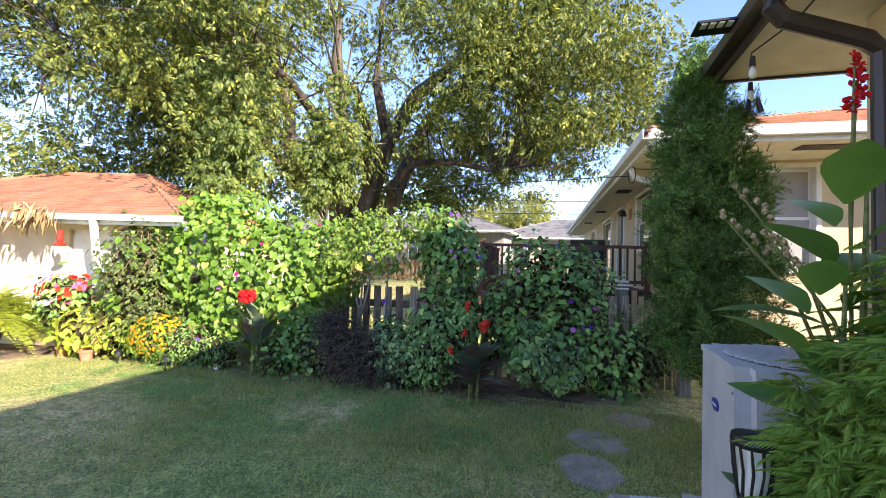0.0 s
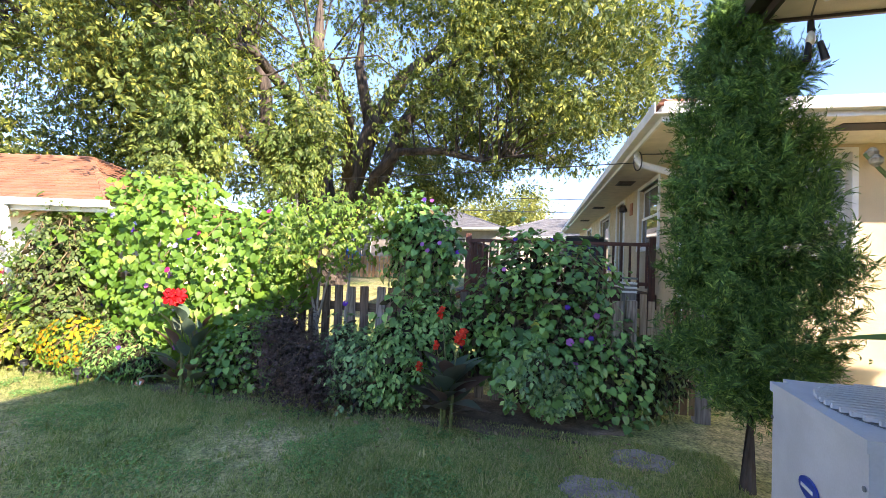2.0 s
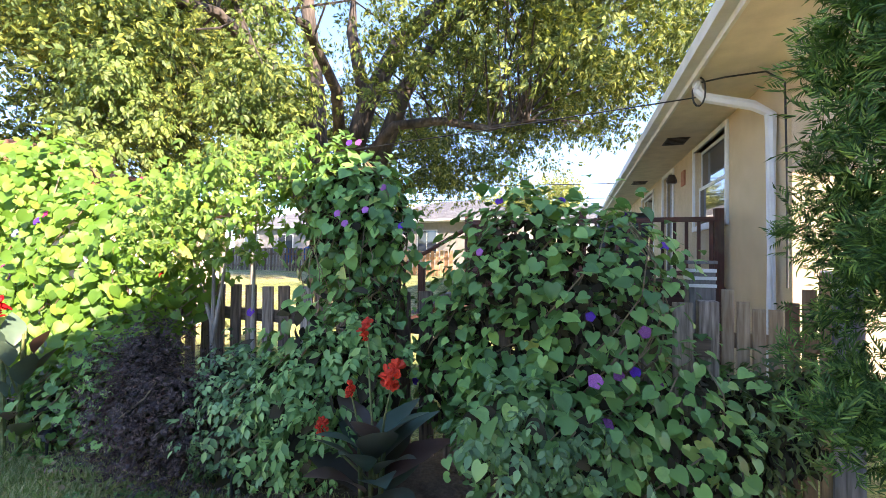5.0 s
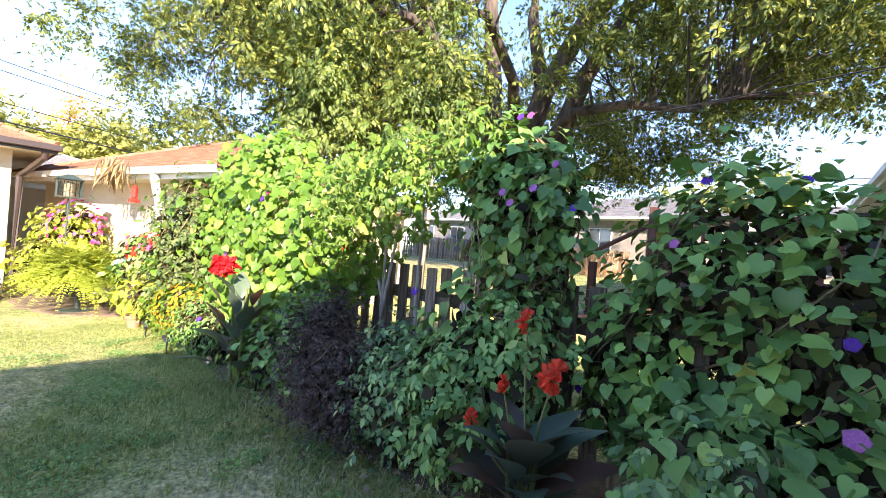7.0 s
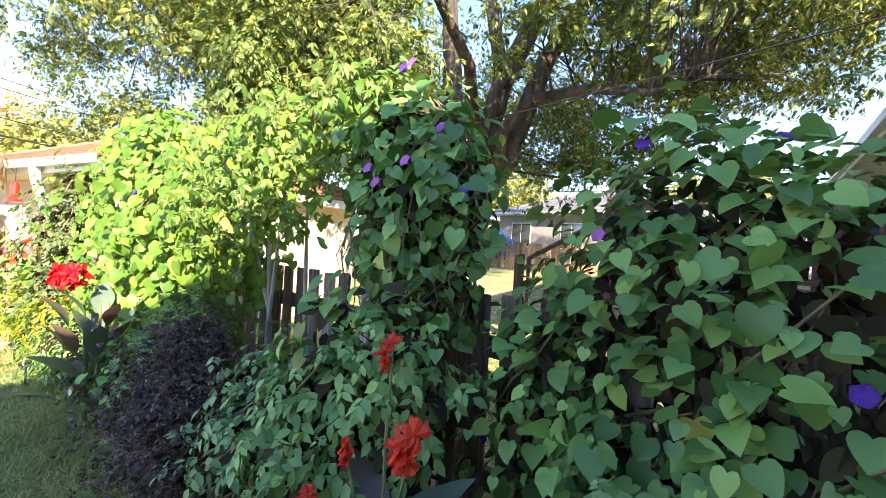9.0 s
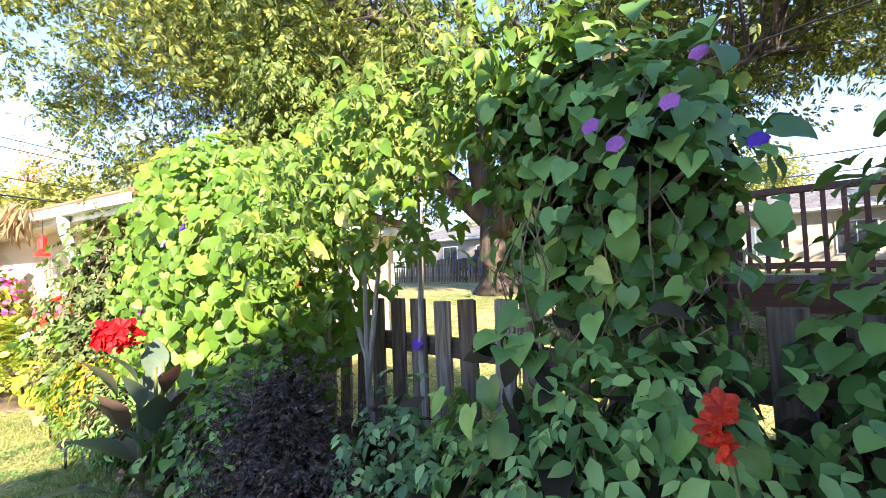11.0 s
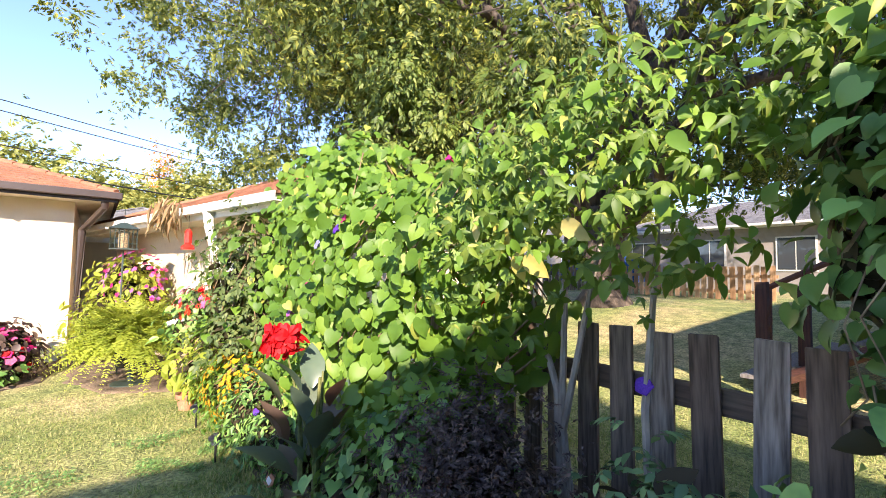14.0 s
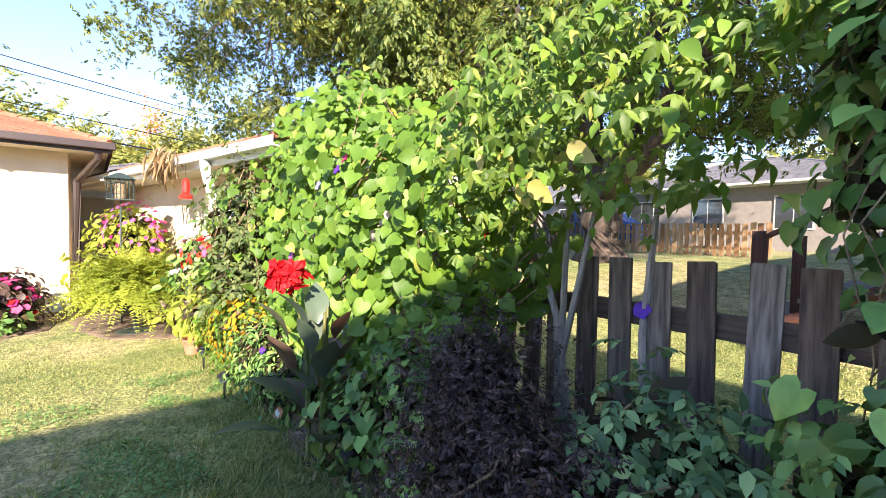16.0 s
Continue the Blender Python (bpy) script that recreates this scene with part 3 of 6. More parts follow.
    for p, q in ((A, R0), (R0, R1), (D if l >= w else B, R1), (B if l >= w else D, R0), (C, R1)):
        k = max(1, int((q - p).length / 0.3))
        for i in range(k):
            cone(p.lerp(q, (i + 0.3) / (k + 0.3)) + Vector((0, 0, 0.01)), p.lerp(q, (i + 1.3) / (k + 0.3)) + Vector((0, 0, 0.01)), 0.055, 0.04, 6, caps)
    tagged(part("ridge_cap", caps, material, parent), kind="stuff")


def neighbour_house():
    h = root("house", pose(2.0, 7.45, 0, 0, 0, 3.2), label="cream stucco neighbour house with white trim and brown shingle roof", category="house")
    Z = 3.22
    # side wall faces the garden: local y runs along it
    side = [(1.62, 3.05, 1.95, 3.12), (4.55, 5.45, 1.15, 3.12), (6.6, 8.3, 1.15, 3.05), (10.6, 11.8, 1.9, 3.0)]
    L = 15.0
    turn = Matrix.Translation((0, L, 0)) @ Matrix.Rotation(radians(-90), 4, "Z")
    flip = [(L - b, L - a, lo, hi) for a, b, lo, hi in side]
    part("wall", pierced_wall(L, -0.1, Z, 0.2, flip), M["stucco"], h).matrix_basis = turn
    front = [(0.75, 1.8, 1.6, 3.1)]
    part("wall", pierced_wall(8.0, -0.1, Z, 0.2, front), M["stucco"], h).matrix_basis = Matrix.Translation((0.002, -0.002, 0))
    part("wall", box(7.8, 0.2, -0.1, 8.0, L, Z), M["stucco"], h)
    part("wall", box(0.2, L - 0.2, -0.1, 7.8, L, Z), M["stucco"], h)
    for a, b, lo, hi in flip:
        wn_ = root("window")
        wn_.parent = h
        window(wn_, turn @ Matrix.Translation((a, 0, lo)), b - a, hi - lo, M["white"], hi - lo < 1.5)
    wn_ = root("window")
    wn_.parent = h
    window(wn_, Matrix.Translation((0.75, 0, 1.6)), 1.05, 1.5, M["white"], True, "blind_pane")
    hip_roof(h, -0.72, -1.15, 8.7, L + 0.7, Z, 0.36, M["shingle"], M["white"], M["soffit"])
    for y in (2.4, 6.0, 9.4):
        bm = box(-0.52, y, Z - 0.012, -0.22, y + 0.42, Z - 0.002)
        for k in range(5):
            box(-0.5, y + 0.03 + 0.075 * k, Z - 0.02, -0.24, y + 0.06 + 0.075 * k, Z - 0.012, 0, bm)
        part("soffit_vent", bm, M["brown_metal"], h)
    bm = box(1.2, -0.85, Z - 0.012, 2.3, -0.6, Z - 0.002)
    part("soffit_vent", bm, M["brown_metal"], h)
    part("downspout", tube([(-0.66, 0.3, Z + 0.05), (-0.66, 0.3, Z - 0.1), (-0.6, 0.3, Z - 0.17), (-0.2, 0.26, Z - 0.3), (-0.06, 0.25, Z - 0.4), (-0.06, 0.25, 0.3)], 0.05, 8), M["white"], h)
    part("wall_lamp", lathe([(0.07, 0), (0.09, 0.03), (0.09, 0.06), (0.05, 0.16), (0.0, 0.17)], 12, at=(-0.09, 4.25, 2.85)), M["brown_metal"], h)
    part("plaque", box(-0.03, 3.62, 2.72, -0.002, 3.85, 2.98, 0.01), M["terracotta"], h, "small red wall plaque")


neighbour_house()
loop = [(1.33 + 0.05 * math.sin(a), 7.6 + 0.02 * a, 3.08 + 0.13 * math.cos(a)) for a in (0.5 * k for k in range(14))]
drop = [(1.5, 7.45, 3.13), (1.8, 7.4, 3.12), (1.93, 7.38, 3.0), (1.95, 7.4, 2.0), (1.95, 7.4, 1.2)]
tagged(mesh_ob("service_cable", tube(loop + drop, 0.009, 5), M["cable"]), "black service cable looped under the neighbour's eave", "cable")


def deck():
    d = root("deck", pose(0, 9.05, 0, 0, 0, 1.5), label="red-brown stained wooden deck with baluster railing", category="deck")
    for i in range(18):
        part("deck_board", box(-1.45, 0.145 * i, 1.06, 1.9, 0.145 * i + 0.137, 1.1, 0.003), M["deck_wood"], d)
    part("rim_joist", box(-1.45, -0.045, 0.84, 1.9, -0.003, 1.09, 0.004), M["deck_wood"], d)
    for x in (-1.4, 0.2, 1.8):
        part("post", box(x - 0.05, -0.15, 0, x + 0.05, -0.05, 2.08, 0.008), M["deck_post"], d)
    for z in (1.92, 1.24):
        part("rail", box(-1.35, -0.13, z, 1.75, -0.05, z + 0.06, 0.006), M["deck_wood"], d)
    x = -1.25
    while x < 1.75:
        if abs(x - 0.2) > 0.08:
            part("baluster", box(x - 0.018, -0.11, 1.2, x + 0.018, -0.075, 1.94), M["deck_post"], d)
        x += 0.135
    part("rail", box(-1.45, 0.0, 1.92, -1.37, 2.6, 1.98, 0.006), M["deck_wood"], d)
    y = 0.15
    while y < 2.6:
        part("baluster", box(-1.43, y - 0.018, 1.1, -1.39, y + 0.018, 1.92), M["deck_post"], d)
        y += 0.16
    for i in range(5):
        part("stair_tread", box(-1.48 - 0.28 * (i + 1), 0.3, 0.95 - 0.16 * i, -1.48 - 0.28 * i, 1.4, 0.99 - 0.16 * i, 0.004), M["grey_post"], d)
    part("stringer", tube([(-1.5, 0.28, 0.95), (-2.7, 0.28, 0.25)], 0.06, 4), M["deck_wood"], d)
    part("handrail", tube([(-1.42, 0.28, 1.95), (-2.6, 0.28, 1.3), (-2.6, 0.28, 0.15)], 0.035, 6), M["deck_wood"], d)
    g = root("covered_grill", pose(0.75, 10.1, 1.1), label="black covered barbecue grill on the deck", category="grill")
    part("body", box(-0.35, -0.25, 0.06, 0.35, 0.25, 0.75, 0.05), M["black"], g)
    part("lid", tube([(-0.36, 0, 0.8), (0.36, 0, 0.8)], 0.26, 14), M["black"], g)
    for x in (-0.28, 0.28):
        part("wheel", tube([(x, -0.2, 0.07), (x, -0.16, 0.07)], 0.07, 12), M["black"], g)


deck()


def own_house():
    h = root("own_house", label="cream stucco house with brown gutters beside the lawn", category="house")
    Z = 3.2
    part("wall", box(2.15, -9.0, -0.1, 2.35, 3.45, Z), M["stucco"], h)
    part("wall", box(2.35, 3.25, -0.1, 9.0, 3.45, Z), M["stucco"], h)
    part("wall", box(8.8, -9.0, -0.1, 9.0, 3.25, Z), M["stucco"], h)
    part("wall", box(2.35, -9.0, -0.1, 8.8, -8.8, Z), M["stucco"], h)
    hip_roof(h, 1.53, -9.7, 9.7, 4.3, Z, 0.3, M["shingle"], M["brown_metal"], M["soffit"], 0.13)
    part("downspout", tube([(1.48, 3.08, Z + 0.06), (1.48, 3.08, Z - 0.05), (1.55, 3.1, Z - 0.12), (2.0, 3.18, Z - 0.26), (2.09, 3.2, Z - 0.34), (2.09, 3.2, 0.2)], 0.055, 8), M["brown_metal"], h)
    part("soffit_vent", lathe([(0.07, 0), (0.07, 0.012), (0.0, 0.013)], 14, at=(1.95, 3.0, Z - 0.014)), M["dry_stem"], h)
    s = root("solar_spotlight", pose(1.42, 3.55, Z + 0.1), label="black solar spotlight clipped to the roof gutter", category="lamp")
    part("panel", box(-0.24, -0.1, 0.0, 0.02, 0.1, 0.02, 0.006), M["black"], s)
    for k in range(4):
        part("lens", box(-0.21 + 0.055 * k, -0.09, -0.008, -0.175 + 0.055 * k, -0.02, 0.0), M["lamp_white"], s)
    part("clip", box(0.02, -0.05, -0.05, 0.1, 0.05, 0.05, 0.01), M["black"], s)
    cord = root("string_lights", label="black string lights hung under the soffit", category="string lights")
    pts = [(1.66, 1.2, 3.12), (1.64, 1.9, 3.06), (1.66, 2.5, 3.14), (1.62, 3.1, 3.07), (1.6, 3.7, 3.16), (1.75, 4.15, 3.14)]
    part("cord", tube(pts, 0.006, 5), M["cable"], cord)
    for x, y, z in ((1.66, 2.45, 3.1), (1.6, 3.68, 3.12), (1.78, 4.22, 3.14)):
        part("socket", cone((x, y, z), (x, y, z - 0.07), 0.018, 0.022, 8), M["black"], cord)
        part("bulb", lathe([(0.012, 0), (0.024, -0.03), (0.028, -0.06), (0.018, -0.085), (0.0, -0.09)][::-1], 10, at=(x, y, z - 0.07)), M["lamp_white"], cord, smooth=True)
    for k in (-1, 1):
        part("socket", cone((1.8 + 0.03 * k, 4.22, 3.0), (1.81 + 0.05 * k, 4.22, 2.88), 0.016, 0.024, 8), M["black"], cord)


own_house()


def garage():
    g = root("garage", pose(-5.2, 5.02, 0, 0, 0, 13.5), label="cream stucco garage with reddish shingle roof and white gutter", category="garage")
    Z = 1.98
    part("wall", pierced_wall(6.2, -0.1, Z, 0.2, [(4.4, 5.3, 0.0, 1.9)]), M["stucco_pale"], g).matrix_basis = Matrix.Translation((-6.6, 0.5, 0))
    part("wall", box(-0.6, 0.7, -0.1, -0.4, 4.6, Z), M["stucco_pale"], g)
    part("wall", box(-6.6, 0.7, -0.1, -6.4, 4.6, Z), M["stucco_pale"], g)
    part("door", box(-2.2, 0.56, 0.0, -1.3, 0.6, 1.9, 0.004), M["white"], g)
    hip_roof(g, -7.0, 0.0, 0.0, 5.1, Z, 0.42, M["shingle"], M["white"], M["soffit"], 0.12)
    part("downspout", tube([(-1.3, -0.06, Z + 0.06), (-1.3, -0.04, Z - 0.1), (-1.42, 0.2, 1.2), (-1.46, 0.22, 1.05), (-1.7, 0.1, 0.9), (-2.1, -0.1, 0.72)], 0.055, 6), M["white"], g)
    for k in range(3):
        part("bracket", box(-3.0 - 0.9 * k, -0.13, Z + 0.02, -2.97 - 0.9 * k, 0.02, Z + 0.05), M["white"], g)


garage()


def left_house():
    h = root("house", pose(-9.75, 3.4, 0, 0, 0, 1.0), label="pale sunlit stucco outbuilding with brown hip roof", category="house")
    part("wall", box(-5.0, -10, -0.1, 0, 0, 2.42), M["stucco_pale"], h)
    hip_roof(h, -5.6, -10.5, 0.55, 0.5, 2.38, 0.36, M["shingle"], M["brown_metal"], M["soffit"], 0.1)
    part("gutter", box(0.552, -10.5, 2.4, 0.65, 0.55, 2.5, 0.01), M["brown_metal"], h)
    part("downspout", tube([(0.5, 0.35, 2.42), (0.48, 0.35, 2.28), (0.2, 0.2, 2.08), (0.06, 0.1, 1.95), (0.06, 0.1, 0.2)], 0.05, 8), M["brown_metal"], h)
    part("vent", lathe([(0.09, 0), (0.09, 0.03), (0.07, 0.035)], 16), M["stone"], h).matrix_basis = pose(0.01, -1.0, 1.85, 0, 90, 0)
    b = root("porch_bulb", pose(-9.4, 2.6, 2.33), label="bare glass bulb under the eave", category="lamp")
    part("socket", cone((0, 0, 0), (0, 0, -0.05), 0.02, 0.02), M["white"], b)
    part("bulb", lathe([(0.0, -0.13), (0.03, -0.11), (0.03, -0.08), (0.015, -0.05)], 10), M["lamp_white"], b, smooth=True)


left_house()


def far_house(m, lx, ly, hgt, wall, roof, label):
    h = root("house", m, label=label, category="house")
    part("wall", box(0, 0, -0.5, lx, ly, hgt), M[wall], h)
    hip_roof(h, -0.5, -0.5, lx + 0.5, ly + 0.5, hgt - 0.02, 0.35, M[roof], M["white"], M["white"], 0.12)
    n = int(lx / 2.6)
    for i in range(n):
        x = 0.9 + i * (lx - 0.8) / n
        w = root("window")
        w.parent = h
        part("frame", box(x - 0.06, -0.04, hgt - 1.7, x + 1.16, -0.002, hgt - 0.4, 0.004), M["white"], w)
        part("pane", box(x, -0.05, hgt - 1.64, x + 0.53, -0.042, hgt - 0.46), M["window"], w)
        part("pane", box(x + 0.57, -0.05, hgt - 1.64, x + 1.1, -0.042, hgt - 0.46), M["window"], w)


far_house(pose(-12.5, 24.0, 0.8, 0, 0, -4), 9.5, 7.0, 2.5, "far_white", "shingle_grey", "low white house with a grey shingle roof beyond the alley")
far_house(pose(-4.0, 26.0, 0.8, 0, 0, 2), 10.0, 7.0, 2.3, "far_tan", "shingle_grey", "low tan house with a grey roof beyond the alley")
far_house(pose(-24.0, 26.0, 0.8, 0, 0, 6), 9.0, 7.0, 2.5, "far_white", "shingle_grey", "white house with a grey roof far beyond the alley")
far_house(pose(-20.5, 1.8, 0.0, 0, 0, 4), 6.0, 5.2, 2.0, "stucco_pale", "shingle_grey", "neighbouring cream house with a grey shingle roof")
far_house(pose(7.0, 30.0, 0.8, 0, 0, -3), 9.0, 7.0, 2.5, "far_tan", "shingle", "tan house with brown roof far along the alley")


def far_fence(name, x0, x1, y, z, mat, h, step, w):
    f = root(name, pose(x0, y, z), label="picket fence of warm brown boards beyond the neighbouring lawn" if mat == "cedar" else "dark weathered board fence along the alley", category="fence")
    L = x1 - x0
    for q in (0.3, h - 0.3):
        part("rail", box(0, 0.014, q, L, 0.05, q + 0.08), M[mat], f)
    bm = box(-w / 2, -0.012, 0, w / 2, 0.012, h, 0.004)
    me = bpy.data.meshes.new("picket")
    bm.to_mesh(me)
    bm.free()
    me.materials.append(M[mat])
    x = 0.05
    while x < L:
        ob = new("picket", me)
        ob.parent = f
        ob.matrix_basis = pose(x, 0, random.uniform(-0.02, 0.02), 0, random.uniform(-1, 1), 0)
        x += step


far_fence("back_fence", -8.6, -4.2, 16.5, 0.66, "cedar", 1.0, 0.17, 0.12)
far_fence("alley_fence", -16.0, -8.7, 17.0, 0.65, "picket", 1.1, 0.16, 0.11)


def yard_post(x, y, h):
    p = root("trellis_post", pose(x, y, grade(x, y)), label="brown wooden post in the neighbouring yard", category="post")
    part("shaft", box(-0.05, -0.05, -0.1, 0.05, 0.05, h, 0.006), M["deck_post"], p)


yard_post(-2.6, 9.0, 1.2)
yard_post(-2.35, 9.4, 1.1)


def car():
    c = root("parked_car", pose(-11.5, 20.0, 0.8, 0, 0, 8), label="blue hatchback car parked beyond the fence", category="car")
    bm = bmesh.new()
    prof = [(-2.1, 0.3), (-2.1, 0.8), (-1.9, 0.95), (-1.0, 1.0), (-0.4, 1.45), (1.2, 1.48), (1.9, 1.0), (2.1, 0.9), (2.1, 0.3)]
    a = [bm.verts.new((x, -0.8, z)) for x, z in prof]
    b = [bm.verts.new((x, 0.8, z)) for x, z in prof]
    bm.faces.new(a)
    bm.faces.new(b[::-1])
    for i in range(len(prof)):
        j = (i + 1) % len(prof)
        bm.faces.new((a[j], a[i], b[i], b[j]))
    bmesh.ops.recalc_face_normals(bm, faces=bm.faces)
    bmesh.ops.bevel(bm, geom=bm.edges[:], offset=0.06, segments=2, affect="EDGES")
    part("body", bm, M["car_blue"], c)
    for x in (-1.3, 1.3):
        for s in (-0.82, 0.66):
            w = part("wheel", tube([(x, s, 0.32), (x, s + 0.16, 0.32)], 0.32, 16), M["black"], c)
            part("rim", tube([(x, s - 0.01, 0.32), (x, s + 0.17, 0.32)], 0.2, 12), M["ac_grey"], w)
    for q in ((-0.75, -0.25), (-0.1, 0.6), (0.68, 1.15)):
        part("side_window", box(q[0], -0.815, 1.05, q[1], -0.79, 1.36, 0.01), M["window"], c)


car()


# ---- plants ----
def blob_points(blobs, n, shrink=1.0, face=(0, -1, 0.5), keep=-0.25):
    """Points and outward directions on the outer skin of overlapping rounded masses."""
    area = np.array([b[3] * b[5] + b[3] * b[4] + b[4] * b[5] for b in blobs])
    which = rng.choice(len(blobs), n * 4, p=area / area.sum())
    B = np.array(blobs)[which]
    d = rng.normal(size=(n * 4, 3))
    d /= np.linalg.norm(d, axis=1, keepdims=True)
    wob = 1 + 0.16 * np.array([noise.noise((q[0] * 2.2 + b[0] * 3, q[1] * 2.2, q[2] * 2.2 + b[2] * 3)) for q, b in zip(d, B)])
    p = B[:, :3] + d * B[:, 3:] * (shrink * wob)[:, None]
    nrm = d / B[:, 3:]
    nrm /= np.linalg.norm(nrm, axis=1, keepdims=True)
    ok = (nrm @ np.array(face) > keep) & (p[:, 2] > 0.03)
    for i, b in enumerate(blobs):
        inside = (((p - np.array(b[:3])) / (np.array(b[3:]) * shrink * 0.92)) ** 2).sum(1) < 1
        ok &= ~(inside & (which != i))
    p, nrm = p[ok][:n], nrm[ok][:n]
    return p, nrm


def hanging(n, nrm, up=0.65, jitter=0.5, hang=-1.0, lean=(0, 0, 0)):
    """Upper sides turn outwards and to the sky; tips hang."""
    nn = nrm * 0.8 + np.array([0, 0, up]) + np.array(lean) + rng.normal(0, jitter, (n, 3))
    tip = np.tile(np.array([0.0, 0, hang]), (n, 1)) + nrm * 0.5 + rng.normal(0, 0.6, (n, 3))
    return nn, tip


def foliage(parent, blobs, tmpl, key, mat, n, size, pieces=250, face=(0, -1, 0.5), layers=((1.0, 0.85), (0.82, 0.6), (0.6, 0.5)), up=0.65, jitter=0.5, leaf="leaf", keep=-0.25, hang=-1.0, rough=0.075, core=0.35, lean=(0, 0, 0)):
    for li, (shrink, share) in enumerate(layers):
        p, nrm = blob_points(blobs, int(n * share), shrink, face, keep)
        p = p + nrm * rng.normal(0, rough, (len(p), 1))
        nn, tip = hanging(len(p), nrm, up, jitter, hang, lean)
        s = size * rng.uniform(0.45, 1.3, len(p))
        k = pieces if li == 0 else 0
        k = min(k, len(p))
        if k:
            leaf_pieces(leaf, key, tmpl, p[:k], nn[:k], tip[:k], s[:k], M[mat], parent)
        if len(p) > k:
            leaf_cloud("leaves", tmpl, p[k:], nn[k:], tip[k:], s[k:], M[mat], parent)
    # Added dark leaves in the core, coloured to stand in for shade between leaves.
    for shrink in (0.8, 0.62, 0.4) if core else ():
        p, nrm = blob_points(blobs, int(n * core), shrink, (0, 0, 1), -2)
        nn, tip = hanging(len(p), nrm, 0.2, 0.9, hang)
        leaf_cloud("inner_leaves", OVAL, p, nn, tip, size * rng.uniform(1.0, 1.6, len(p)), M["gap_shade"], parent)


def vines(parent, blobs, count, material="dry_stem", r=0.005):
    """Thin twining stems over a leafy mass."""
    bm = bmesh.new()
    for _ in range(count):
        b = random.choice(blobs)
        a0 = random.uniform(math.pi, 2 * math.pi)
        pts, k = [], random.randint(5, 8)
        for i in range(k):
            t = i / (k - 1)
            zz = -0.95 + 1.8 * t
            rr = math.sqrt(max(0.05, 1 - zz * zz)) * 0.92
            a = a0 + 0.9 * math.sin(3 * t + a0)
            pts.append((b[0] + b[3] * rr * math.cos(a), b[1] + b[4] * rr * math.sin(a), max(0.0, b[2] + b[5] * zz)))
        tube(pts, r * random.uniform(0.7, 1.4), 4, bm)
    tagged(part("vine_tangle", bm, M[material], parent), kind="stuff")


BLOOM = {}


def bloom(parent, at, mat, size=0.035, face=(0, -1, 0.4), kind="funnel"):
    """A single flower, turned to face a direction."""
    key = (mat, kind)
    if key not in BLOOM:
        if kind == "funnel":
            bm = lathe([(0.08, -1.3), (0.16, -0.6), (0.36, -0.1), (0.8, 0.12), (1.0, 0.08), (0.97, 0.11), (0.3, -0.02)], 15)
            for q in bm.verts:
                k5 = math.cos(5 * math.atan2(q.co.y, q.co.x))
                if q.co.z > 0.05:
                    q.co.x, q.co.y, q.co.z = q.co.x * (1 + 0.1 * k5), q.co.y * (1 + 0.1 * k5), q.co.z - 0.12 * k5
        elif kind == "canna":
            petal = blade_template([(0.04, 0), (0.2, 0.25), (0.34, 0.55), (0.3, 0.8), (0.1, 1.0)], -0.5, 0.35)
            items = [posed(petal, pose(0, 0, 0.06 * k, random.uniform(10, 70), random.uniform(-35, 35), 137.5 * k) @ Matrix.Scale(random.uniform(0.75, 1.2), 4)) for k in range(11)]
            pv, pf = joined(items)
            bm = bmesh.new()
            vs = [bm.verts.new(q) for q in pv]
            for q in pf:
                bm.faces.new([vs[i] for i in q])
        else:
            bm = flower_mesh(9, 1.0, 0.2, 0.12)
        me = bpy.data.meshes.new("flower")
        bm.to_mesh(me)
        bm.free()
        me.materials.append(M[mat])
        if kind == "funnel":
            me.polygons.foreach_set("use_smooth", [True] * len(me.polygons))
        BLOOM[key] = me
    ob = new("flower", BLOOM[key])
    ob.parent = parent
    q = Vector(face).to_track_quat("Z", "Y").to_matrix().to_4x4()
    ob.matrix_basis = Matrix.Translation(at) @ q @ Matrix.Rotation(random.uniform(0, 6), 4, "Z") @ Matrix.Scale(size, 4)
    return ob


def scatter_blooms(parent, blobs, n, mats, size, kind="funnel", face=(0, -1, 0.5), keep=0.1):
    p, nrm = blob_points(blobs, n, 1.06, face, keep)
    for i, (a, b) in enumerate(zip(p, nrm)):
        bloom(parent, Vector(a), mats[i % len(mats)], size * random.uniform(0.8, 1.2), Vector(b) + Vector((0, -0.6, 0.2)), kind)


# morning glory over the fence, in the sun
v = root("morning_glory_vine", label="sunlit morning glory vine covering the fence with purple flowers", category="vine")
SUNNY = [(-5.1, 5.45, 1.5, 0.7, 0.5, 0.98), (-4.35, 5.4, 1.5, 0.6, 0.52, 0.95), (-3.65, 5.4, 1.2, 0.6, 0.52, 0.8), (-3.0, 5.42, 1.45, 0.5, 0.42, 0.6), (-4.25, 5.25, 0.75, 0.8, 0.45, 0.6), (-3.4, 5.35, 0.7, 0.7, 0.45, 0.55), (-2.75, 5.45, 1.15, 0.3, 0.25, 0.3)]
foliage(v, SUNNY, HEART, "heart", "bright_leaf", 2500, 0.075, 300, jitter=0.4, up=0.3, lean=(0.75, -0.4, 0), layers=((1.0, 0.75), (0.86, 0.6), (0.7, 0.4)), core=0, rough=0.06)
vines(v, SUNNY, 30)
scatter_blooms(v, SUNNY, 16, ["purple", "magenta", "pale_blue", "violet_pink"], 0.032)
for at, mt in (((-3.96, 4.9, 1.58), "pale_blue"), ((-3.85, 4.98, 1.68), "purple"), ((-4.0, 4.85, 1.3), "magenta")):
    bloom(v, at, mt, 0.035)

